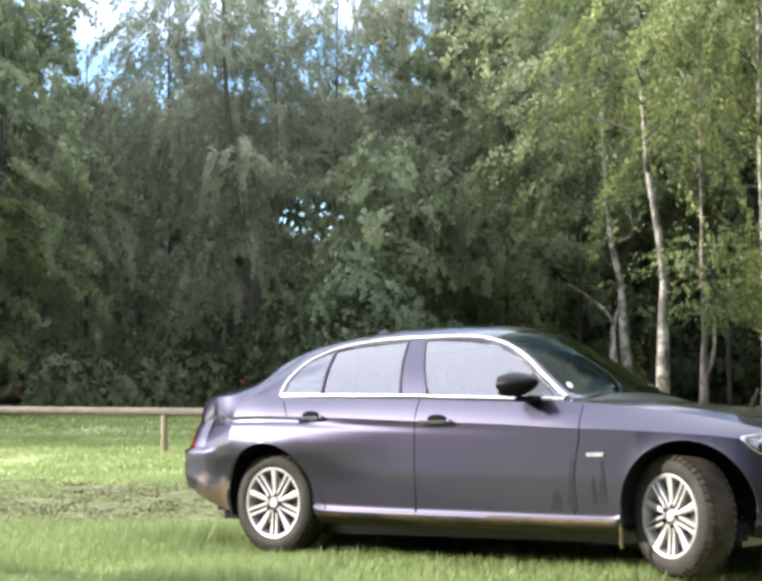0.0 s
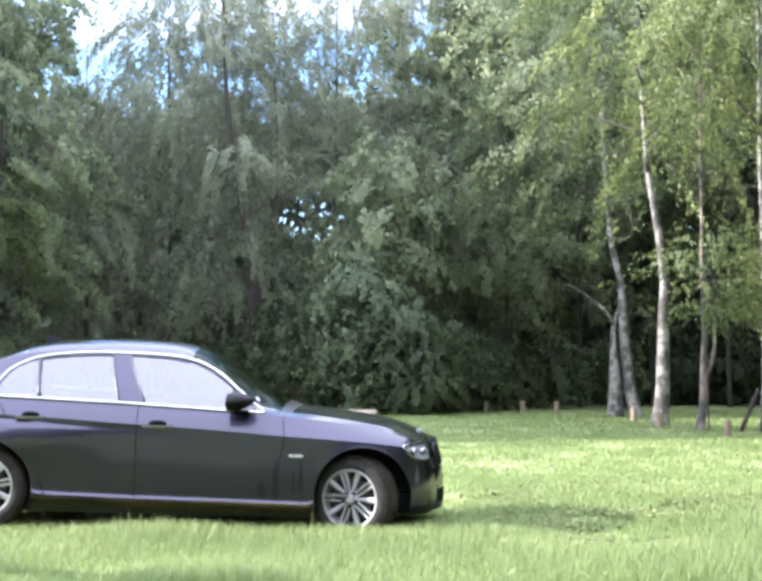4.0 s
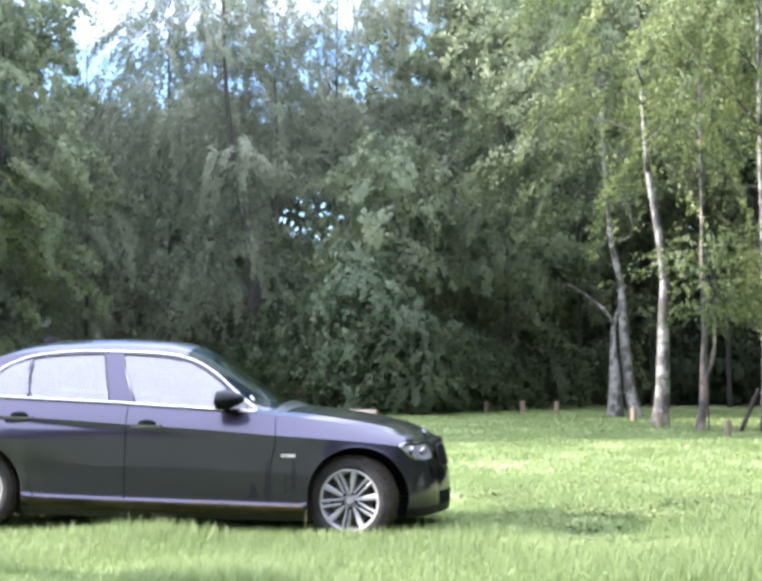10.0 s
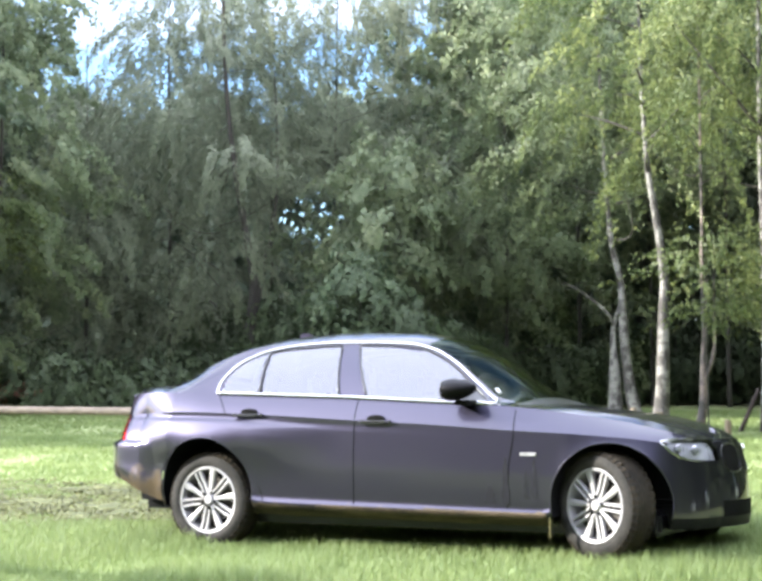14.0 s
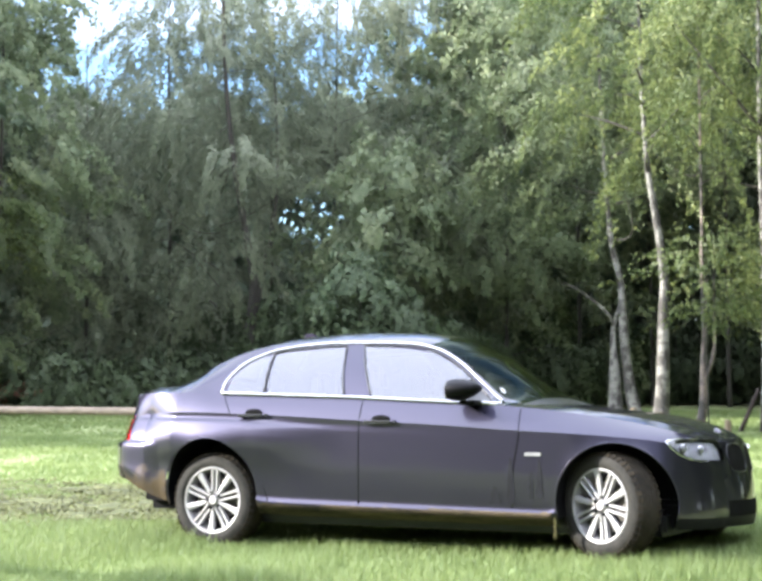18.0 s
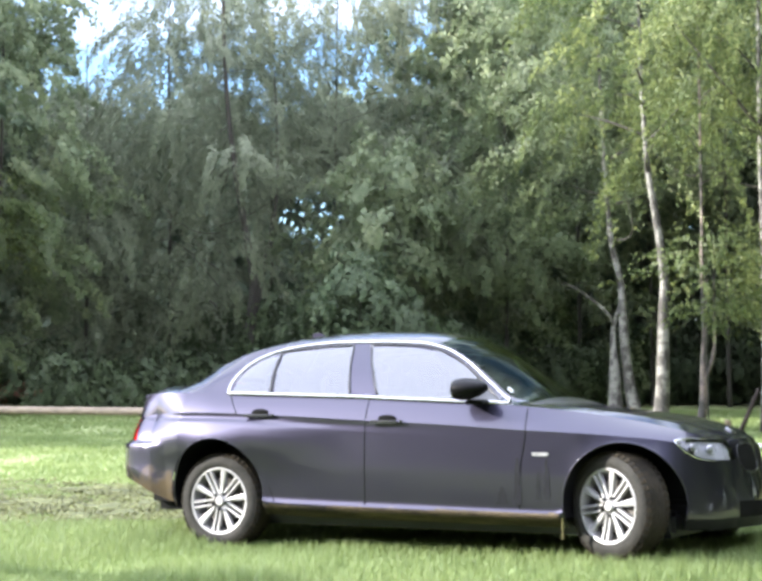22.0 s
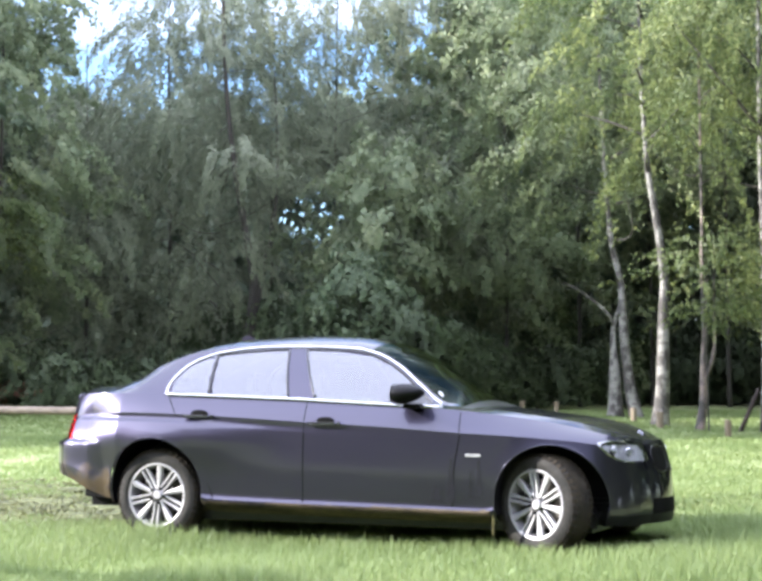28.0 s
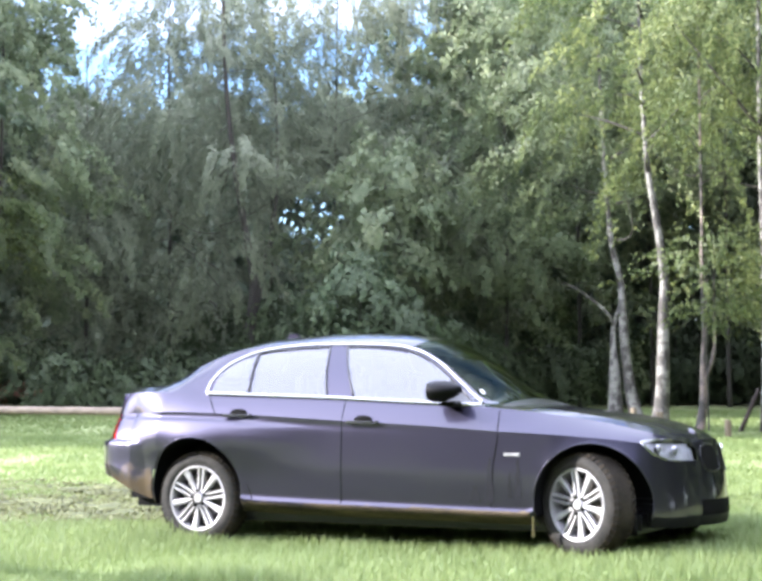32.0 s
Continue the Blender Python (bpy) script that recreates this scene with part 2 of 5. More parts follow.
M_GLASS = glass("car_glass", (0.42, 0.46, 0.46), 0.12)
# shine dimmed and greened to stand in for dark trees reflected there
M_SCREEN = glass("windscreen_glass", (0.32, 0.40, 0.34), 0.0, 1.16, (0.42, 0.50, 0.40))
M_TAIL = glass("tail_glass", (0.75, 0.03, 0.02), 0.01)
M_HANDLE = surface("handle_grey", (0.10, 0.10, 0.12), (0.16, 0.16, 0.19), 0.25, 0.8, 6, 60, 0, coat=1)
M_LENSBALL = surface("projector_lens", (0.06, 0.065, 0.07), (0.16, 0.17, 0.18), 0.15, 0, 6, 60, 0, coat=1)
M_LENS = glass("lamp_glass", (0.94, 0.94, 0.96), 0.05)


# ---------------------------------------------------------------- mesh helpers
def mesh_object(name, verts, faces, material, parent=None, label="", smooth=False, m=None):
    me = bpy.data.meshes.new(name)
    me.from_pydata([tuple(v) for v in verts], [], [tuple(f) for f in faces])
    me.materials.append(material)
    if smooth:
        me.polygons.foreach_set("use_smooth", [True] * len(me.polygons))
    me.update()
    ob = new(name, me)
    if m is not None:
        ob.matrix_world = m
    if parent is not None:
        ob.parent = parent
    if label:
        tagged(ob, label)
    return ob


def part(name, bm, material, parent, label="", smooth=True, m=None):
    """Links a bmesh as one mesh object under a thing or under a part."""
    me = bpy.data.meshes.new(name)
    bm.normal_update()
    bm.to_mesh(me)
    bm.free()
    me.materials.append(material)
    me.polygons.foreach_set("use_smooth", [smooth] * len(me.polygons))
    if smooth:
        me.set_sharp_from_angle(angle=radians(38))
    ob = new(name, me)
    if m is not None:
        ob.matrix_basis = m
    if parent is not None:
        ob.parent = parent
    if label:
        tagged(ob, label)
    return ob


def tube(points, radii, sides=8, closed_ends=True):
    """Vertices and faces of a tapered tube along points."""
    pts = [Vector(p) for p in points]
    if not hasattr(radii, "__len__"):
        radii = [radii] * len(pts)
    vs, fs = [], []
    for i, p in enumerate(pts):
        d = (pts[min(i + 1, len(pts) - 1)] - pts[max(i - 1, 0)]).normalized()
        a = d.cross(Vector((0.31, 0.95, 0.05)) if abs(d.y) < 0.9 else Vector((1, 0, 0.1))).normalized()
        b = d.cross(a)
        for k in range(sides):
            w = 2 * math.pi * k / sides
            vs.append(p + radii[i] * (a * math.cos(w) + b * math.sin(w)))
        if i:
            o, q = (i - 1) * sides, i * sides
            fs += [(o + k, o + (k + 1) % sides, q + (k + 1) % sides, q + k) for k in range(sides)]
    if closed_ends:
        fs += [tuple(range(sides))[::-1], tuple(range(len(vs) - sides, len(vs)))]
    return vs, fs


def join(pieces):
    vs, fs = [], []
    for v, f in pieces:
        o = len(vs)
        vs += list(v)
        fs += [tuple(i + o for i in q) for q in f]
    return vs, fs


def box(bm, x0, x1, y0, y1, z0, z1, bevel=0.0):
    r = bmesh.ops.create_cube(bm, size=1, matrix=Matrix.Translation(((x0 + x1) / 2, (y0 + y1) / 2, (z0 + z1) / 2)) @ Matrix.Diagonal((x1 - x0, y1 - y0, z1 - z0, 1)))
    if bevel:
        es = {e for v in r["verts"] for e in v.link_edges}
        bmesh.ops.bevel(bm, geom=list(es), offset=bevel, segments=2, affect="EDGES")


def leaf_mesh(name, centres, size, material, parent, rng, droop=0.5, aspect=1.9, label="", outward=None, along=None):
    """One mesh of pointed leaves, a diamond each, at the given centres; outward: the way in which each leaf's spray faces; along: the twig that it lies on."""
    n = len(centres)
    d = rng.normal(size=(n, 3))
    d[:, 2] -= droop * 1.6
    if along is not None:
        d = 0.42 * d + 1.15 * along
    d /= np.linalg.norm(d, axis=1)[:, None]
    a = np.cross(d, rng.normal(size=(n, 3)))
    a /= np.linalg.norm(a, axis=1)[:, None] + 1e-9
    s = size * rng.uniform(0.6, 1.35, (n, 1))
    tip, tail, l, r = centres + d * s, centres - d * s, centres + a * s / aspect, centres - a * s / aspect
    face = np.cross(l - tail, tip - tail)
    face /= np.linalg.norm(face, axis=1)[:, None] + 1e-9
    if outward is not None:
        back = np.sum(face * outward, 1) < 0
        l[back], r[back] = r[back].copy(), l[back].copy()
        face[back] *= -1
    v = np.stack([tail, l, tip, r], 1).reshape(-1, 3)
    me = bpy.data.meshes.new(name)
    me.vertices.add(4 * n)
    me.vertices.foreach_set("co", v.ravel())
    me.loops.add(4 * n)
    me.loops.foreach_set("vertex_index", np.arange(4 * n, dtype=np.int32))
    me.polygons.add(n)
    me.polygons.foreach_set("loop_start", np.arange(0, 4 * n, 4, dtype=np.int32))
    me.polygons.foreach_set("loop_total", np.full(n, 4, dtype=np.int32))
    me.update(calc_edges=True)
    if outward is not None:
        nn = 0.28 * face + 0.85 * outward
        nn /= np.linalg.norm(nn, axis=1)[:, None] + 1e-9
        me.polygons.foreach_set("use_smooth", np.ones(n, dtype=bool))
        me.normals_split_custom_set_from_vertices(np.repeat(nn, 4, axis=0))
    me.materials.append(material)
    ob = new(name, me)
    if parent is not None:
        ob.parent = parent
    if label:
        tagged(ob, label)
    return ob


# ---------------------------------------------------------------- ground
def ground_height(x, y):
    return 0.03 * noise.noise((x * 0.35, y * 0.35, 0.3)) + 0.012 * noise.noise((x * 1.7, y * 1.7, 4.0))


def build_ground():
    xs = [-900, -300, -120, -60, -36] + [-24 + 0.6 * i for i in range(81)] + [36, 60, 120, 300, 900]
    ys = [-900, -300, -120, -60, -30, -14, -6, 0] + [4 + 0.6 * i for i in range(90)] + [66, 90, 150, 400, 1200]
    vs = []
    for y in ys:
        for x in xs:
            near = max(0.0, min(1.0, (30 - abs(x)) / 8)) * max(0.0, min(1.0, (58 - y) / 6)) * (1 if y > 0 else 0)
            vs.append((x, y, ground_height(x, y) * near - 0.015))
    w = len(xs)
    fs = [(j * w + i, j * w + i + 1, (j + 1) * w + i + 1, (j + 1) * w + i) for j in range(len(ys) - 1) for i in range(w - 1)]
    g = mesh_object("ground", vs, fs, M_GROUND, smooth=True)
    tagged(g, "sunlit green meadow ground under mown grass", "ground", kind="structure")


build_ground()


def in_rut(x, y):
    """How far a place lies in the churned strips that the wheels have torn up, 0 to 1."""
    a = math.exp(-((y - 13.2 + 0.20 * (x + 2.8)) / 2.0) ** 4) * (1 if x < -1.0 else math.exp(-((x + 1.0) / 1.0) ** 2))
    b = 0.8 * math.exp(-((y - 9.75 + 0.12 * (x - 1.5)) / 0.14) ** 2) * (1 if x > 0.6 else 0)
    return min(1.0, (a + b) * (0.72 + 0.75 * noise.noise((x * 1.3, y * 1.1, 9.0))))


def build_grass(name, y0, y1, count, tall, wide, seed):
    rng = np.random.default_rng(seed)
    ys = np.sqrt(rng.uniform(y0 * y0, y1 * y1, count))
    xs = rng.uniform(-1, 1, count) * (0.275 * ys + 0.4)
    vs, fs = [], []
    for x, y, r, q, u in zip(xs, ys, rng.uniform(0, 2 * math.pi, count), rng.uniform(0, 1, count), rng.normal(size=count)):
        rut = in_rut(x, y)
        if q < rut * 0.55:
            continue
        patch = 0.75 + 0.7 * noise.noise((x * 0.9, y * 0.6, 2.0))
        h = tall * max(0.25, patch) * (0.55 + 0.7 * q) * (1 - 0.5 * rut)
        z = ground_height(x, y) - 0.02
        cx, sx = math.cos(r) * wide, math.sin(r) * wide
        lx, ly = -math.sin(r) * h * 0.45 * u, math.cos(r) * h * 0.45 * u
        k = len(vs)
        vs += [(x - cx, y - sx, z), (x + cx, y + sx, z), (x + 0.7 * cx + lx * 0.4, y + 0.7 * sx + ly * 0.4, z + h * 0.6), (x - 0.7 * cx + lx * 0.4, y - 0.7 * sx + ly * 0.4, z + h * 0.6), (x + lx, y + ly, z + h)]
        fs += [(k, k + 1, k + 2, k + 3), (k + 3, k + 2, k + 4)]
    g = mesh_object(name, vs, fs, M_GRASS)
    tagged(g, "bright green grass blades of an unmown meadow", "grass", kind="stuff")


build_grass("grass", 8.8, 10.4, 450, 0.17, 0.004, 9)
build_grass("grass", 7.6, 9.6, 36000, 0.13, 0.0042, 1)
build_grass("grass", 9.6, 11.2, 26000, 0.10, 0.0048, 5)
build_grass("grass", 9.6, 10.2, 6500, 0.145, 0.0045, 6)
build_grass("grass", 11.2, 17.0, 60000, 0.075, 0.007, 2)
build_grass("grass", 17.0, 30.0, 60000, 0.07, 0.012, 3)
build_grass("grass", 30.0, 54.0, 50000, 0.07, 0.026, 4)


def build_mud():
    """The torn strip: a low, lumpy sheet of mud with clods on it."""
    step, vs, index, fs = 0.09, [], {}, []
    cells = [(i, j) for i in range(-66, 40) for j in range(104, 175)]
    for i, j in cells:
        x, y = i * step, j * step
        if in_rut(x, y) > 0.36 and noise.noise((x * 1.9, y * 1.4, 6.0)) > -0.12:
            q = []
            for a, b in ((0, 0), (1, 0), (1, 1), (0, 1)):
                k = (i + a, j + b)
                if k not in index:
                    px, py = k[0] * step, k[1] * step
                    index[k] = len(vs)
                    vs.append((px + 0.03 * noise.noise((px * 9, py * 9, 1)), py + 0.03 * noise.noise((px * 9, py * 9, 7)), ground_height(px, py) - 0.002 + 0.03 * max(0, in_rut(px, py) - 0.42) + 0.055 * noise.noise((px * 4, py * 4, 3)) + 0.02 * noise.noise((px * 14, py * 14, 3))))
                q.append(index[k])
            fs.append(q)
    mud = mesh_object("mud", vs, fs, M_MUD, smooth=True)
    tagged(mud, "churned brown mud between torn tufts of grass", "mud", kind="stuff")


build_mud()


def build_tufts(name, spots, size, blades, material, label, seed):
    """Low tufts: a few broad, bent blades springing from each spot."""
    rng = np.random.default_rng(seed)
    vs, fs = [], []
    for x, y in spots:
        z, s = ground_height(x, y) - 0.012, size * rng.uniform(0.5, 1.4)
        for k in range(blades):
            w, up, wide = rng.uniform(0, 2 * math.pi), rng.uniform(0.25, 1.0), rng.uniform(0.18, 0.34) * s
            c, d = math.cos(w), math.sin(w)
            o = len(vs)
            for f, lift, half in ((0.05, 0.0, 0.6), (0.5, 0.75, 1.0), (0.85, 0.85, 0.7), (1.15, 0.6, 0.15)):
                q = Vector((x + c * f * s, y + d * f * s, z + lift * up * s))
                vs += [q + Vector((-d, c, 0)) * wide * half, q - Vector((-d, c, 0)) * wide * half]
            fs += [(o, o + 1, o + 3, o + 2), (o + 2, o + 3, o + 5, o + 4), (o + 4, o + 5, o + 7, o + 6)]
    ob = mesh_object(name, vs, fs, material)
    tagged(ob, label, name.replace("_", " "), kind="stuff")


rng = np.random.default_rng(77)
turf, weeds = [], []
while len(turf) < 10500:
    x, y = rng.uniform(-5.4, 0.2), rng.uniform(10.4, 16.6)
    if rng.uniform() < in_rut(x, y) * (0.5 + 0.9 * noise.noise((x * 3.1, y * 2.3, 1.0))) + 0.1 * in_rut(x, y):
        turf.append((x, y))
while len(weeds) < 3600:
    x, y = rng.uniform(-0.6, 4.8), rng.uniform(9.2, 16.5)
    away = math.exp(-((y - 12.2 + 0.1 * x) / 2.2) ** 2) * min(1.0, 0.35 + 0.2 * x)
    if rng.uniform() < away * max(0.0, 0.25 + 1.3 * noise.noise((x * 1.2, y * 1.0, 5.0))):
        weeds.append((x, y))
build_tufts("turf_clods", turf, 0.042, 6, M_TURF, "torn olive-brown turf churned up by the wheels", 78)
build_tufts("weeds", weeds, 0.045, 7, M_WEED, "darker green broad-leaved weeds in the meadow grass", 79)


# ---------------------------------------------------------------- trees
def curve_path(start, end, bow, rng, steps=6):
    a, b = Vector(start), Vector(end)
    side = Vector(rng.normal(size=3)) * bow
    return [a.lerp(b, t) + side * math.sin(math.pi * t) for t in (i / steps for i in range(steps + 1))]


GAP_EYE, GAP_WAY = Vector((-2.59, 54.0, 6.97)), Vector((-0.048, 1.0, 0.1086)).normalized()


def in_gap(p, radius):
    """True where the crowns leave an opening to the sky."""
    d = np.asarray(p) - np.array(GAP_EYE)
    w = np.array(GAP_WAY)
    along = d @ w
    off = d - along[:, None] * w
    off[:, 2] *= 1.15
    far = np.linalg.norm(off, axis=1) / radius
    ragged = np.array([noise.noise((q[0] * 1.5, q[1] * 0.3, q[2] * 1.5)) for q in np.asarray(p)]) if len(d) else far
    return (far + 0.5 * ragged < 1.05) & (np.modf(np.abs(np.sin(d[:, 0] * 91.7 + d[:, 2] * 47.3)) * 437.5)[0] > 0.16)


def smooth_3d(pts, steps=4):
    out = []
    for i in range(len(pts) - 1):
        p0, p1, p2, p3 = (Vector(pts[min(max(i + k, 0), len(pts) - 1)]) for k in (-1, 0, 1, 2))
        for j in range(steps):
            t = j / steps
            out.append(0.5 * (2 * p1 + (p2 - p0) * t + (2 * p0 - 5 * p1 + 4 * p2 - p3) * t * t + (3 * p1 - p0 - 3 * p2 + p3) * t ** 3))
    return out + [Vector(pts[-1])]


def make_tree(name, at, height, spread, low, leaves, size, seed, leaf_mat, bark, girth, label, category, strand=0.9, lean=(0, 0), clumps=72, gap=0.0, crown_label="", limbs=16, top=1.0, stems=None, sparse_top=0.0, crown_shift=(0, 0), bough=1.0, aspect=1.9):
    """A tree: tapered stems with limbs, and a crown of many leaves on hanging sprays, uneven in outline."""
    rng = np.random.default_rng(seed)
    root = tagged(new(name), label, category)
    root.location = (at[0], at[1], 0)
    pieces = []
    if stems is None:
        pts = [Vector((lean[0] * t + 0.7 * girth * math.sin(t * 5 + seed), lean[1] * t, height * 0.96 * t - 0.05)) for t in (i / 8 for i in range(9))]
        stems = [(pts, girth)]
    twigs = []
    for pts, g, *dark in stems:
        pts = smooth_3d(pts)
        k = len(pts) - 1
        radii = [g * ((1.0 - 0.85 * i / k) + 0.35 * math.exp(-i / k * 14)) for i in range(k + 1)]
        (twigs if dark else pieces).append(tube(pts, radii, 12))
    for i in range(limbs):
        t = low / height + (0.95 - low / height) * (i + rng.uniform(0, 1)) / limbs
        w = rng.uniform(0, 2 * math.pi)
        reach = spread * (1.05 - 0.75 * max(0, t - 0.35)) * rng.uniform(0.5, 0.95)
        a = Vector((lean[0] * t, lean[1] * t, height * t * 0.94))
        b = a + Vector((math.cos(w) * reach + crown_shift[0] * 0.5, math.sin(w) * reach + crown_shift[1] * 0.5, reach * rng.uniform(0.15, 0.7)))
        path = curve_path(a, b, 0.12 * reach, rng)
        twigs.append(tube(path, [girth * 0.28 * (1 - 0.85 * k / 6) * (1 - 0.5 * t) for k in range(7)], 5))
    v, f = join(pieces + (twigs if bark is M_BARK else []))
    mesh_object("trunk", v, f, bark, root, smooth=True)
    for v, f in twigs if bark is not M_BARK else ():
        mesh_object("limb", v, f, M_BARK, root, smooth=True)
    # clumps of hanging sprays
    c = rng.normal(size=(clumps * 3, 3))
    c /= np.linalg.norm(c, axis=1)[:, None]
    c *= rng.uniform(0.25, 1.0, (len(c), 1)) ** 0.45
    zz = low + (height * top - low) * (c[:, 2] * 0.5 + 0.5)
    wide = spread * np.sqrt(np.clip(1 - (c[:, 2] * 0.82 + 0.18) ** 2, 0.03, 1))
    c = np.stack([c[:, 0] * wide, c[:, 1] * wide, zz], 1)
    for k in range(len(c)):
        bump = 0.75 + 0.6 * noise.noise((c[k, 0] * 0.4 + seed, c[k, 1] * 0.4, c[k, 2] * 0.4))
        t = c[k, 2] / height
        c[k, 0] = c[k, 0] * bump + lean[0] * t + crown_shift[0]
        c[k, 1] = c[k, 1] * bump + lean[1] * t + crown_shift[1]
    if sparse_top:
        keep = rng.uniform(0, 1, len(c)) > sparse_top * np.clip((c[:, 2] / height - 0.62) / 0.3, 0, 1)
        c = c[keep]
    c = c[:clumps] if len(c) > clumps else c
    per = max(8, leaves // len(c))
    r = spread * (0.175 if clumps > 60 else 0.19)
    sprays = rng.integers(3, 7, len(c))
    heart = np.array([lean[0] * 0.5 + crown_shift[0], lean[1] * 0.5 + crown_shift[1], low + 0.45 * (height - low)])
    out, face, twig = [], [], []
    for k, p in enumerate(c):
        n_s = sprays[k]
        base = p + rng.normal(size=(n_s, 3)) * r * (1.0, 1.0, 0.6)
        away = base - np.array([lean[0] * p[2] / height, lean[1] * p[2] / height, p[2]])
        away[:, 2] = 0
        away /= np.linalg.norm(away, axis=1)[:, None] + 1e-6
        way = (away + rng.normal(size=(n_s, 3)) * 0.55) * bough
        way[:, 2] = rng.normal(size=n_s) * 0.15
        m = per // n_s + 1
        u = rng.uniform(0, 1, (n_s, m, 1)) ** 0.8
        pts = base[:, None, :] + way[:, None, :] * u + rng.normal(size=(n_s, m, 3)) * r * (0.18 if aspect > 2.5 else 0.25) * (1.1 - 0.6 * u)
        pts[..., 2] -= (strand * rng.uniform(0.5, 1.4, (n_s, 1, 1)) * u ** 2)[..., 0]
        o = (pts - p) / r * 0.5 + (p - heart) / spread * 0.55
        o[..., 2] += 0.55
        run = np.repeat(way[:, None, :], m, axis=1)
        run[..., 2] -= 2.2 * strand * u[..., 0]
        twig.append((run / (np.linalg.norm(run, axis=-1)[..., None] + 1e-9)).reshape(-1, 3))
        out.append(pts.reshape(-1, 3))
        face.append(o.reshape(-1, 3))
    pts, face, twig = np.concatenate(out), np.concatenate(face), np.concatenate(twig)
    face /= np.linalg.norm(face, axis=1)[:, None] + 1e-9
    keep = pts[:, 2] > 0.12
    if gap:
        keep &= ~in_gap(pts + np.array([at[0], at[1], 0.0]), gap)
    leaf_mesh("crown", pts[keep], size, leaf_mat, root, rng, 0.45, aspect, crown_label, face[keep], twig[keep] * (1.0 if aspect > 2.5 else 0.3))
    return root


def px_place(px, depth):
    """x of a place seen in that column at that depth."""
    return (px - 784) / 3000 * depth


def build_woods():
    W = dict(leaf_mat=M_LEAF_WILLOW, bough=1.4, strand=1.7, aspect=3.2, clumps=56, bark=M_BARK, category="tree", gap=1.25)
    D = dict(leaf_mat=M_LEAF_DARK, bough=0.8, bark=M_BARK, category="tree", gap=1.25)
    g = "trees along the edge of the wood"
    forked = [([(1.0, 1.2, -0.1), (0.92, 1.2, 2.5), (1.1, 1.1, 4.5), (0.7, 0.8, 7.0), (0.2, 0.2, 11.0), (0.0, 0.0, 17.5)], 0.24),
              ([(1.0, 1.2, 3.0), (1.45, 1.2, 5.0), (1.9, 1.2, 8.0), (1.8, 1.0, 12.0)], 0.13)]
    rows = [
        # column, depth, height, spread, lowest leaves, leaves, leaf size, seed, kind, label, extras
        (-6, 46, 19, 3.2, 0.8, 22000, 0.12, 11, D, "dense dark green broadleaf tree at the edge of the wood", {}),
        (175, 52, 13.8, 3.3, 0.5, 20000, 0.12, 12, W, "grey-green willow with hanging sprays beside the meadow", {}),
        (345, 55, 20.0, 3.3, 0.6, 26000, 0.115, 13, W, "tall grey-green willow with a thin airy top", dict(sparse_top=0.3)),
        (450, 50, 18.5, 3.2, 3.0, 25000, 0.11, 14, W, "grey-green willow with drooping sprays over a dark hollow", dict(strand=1.5, sparse_top=0.6, stems=forked)),
        (560, 58, 20.0, 3.6, 7.6, 18000, 0.11, 15, W, "tall willow with a bare stem and thin crown", dict(sparse_top=0.65)),
        (690, 55, 19.5, 3.4, 7.4, 20000, 0.11, 16, W, "grey-green willow with bare stems below its crown", dict(sparse_top=0.2)),
        (790, 51, 9.8, 2.8, 2.6, 17000, 0.12, 17, D, "green broadleaf tree behind a low bush", {}),
        (900, 56, 19, 3.8, 1.8, 24000, 0.12, 18, W, "tall grey-green willow among other trees", {}),
        (1040, 54, 19, 3.6, 1.6, 25000, 0.12, 19, D, "tall green tree over the dark inside of the wood", {}),
        (1190, 60, 24, 4.2, 0.9, 20000, 0.13, 20, D, "tall green tree behind the white birches", {}),
        (1340, 63, 24, 4.2, 5.5, 16000, 0.13, 21, D, "tall green tree behind the white birches", {}),
        (1500, 60, 24, 4.2, 6.0, 16000, 0.13, 22, D, "tall green tree behind the white birches", {}),
        # two trees added to block the low sun from the far foliage
        (880, 65, 19, 4.2, 0.3, 20000, 0.15, 23, D, "tall dark tree added to keep sun off the deep wood", dict(leaf_mat=M_LEAF_DEEP)),
        (1095, 65, 24, 4.4, 0.3, 26000, 0.15, 24, D, "tall dark tree added to keep sun off the deep wood", dict(leaf_mat=M_LEAF_DEEP)),
    ]
    for px, d, h, s, low, n, size, seed, base, label, extra in rows:
        t = make_tree("tree", (px_place(px, d), d), h, s, low, int(n * 1.35), size * 0.82, seed, girth=0.085, label=label, **{**base, **extra})
        tagged(t, group=g)
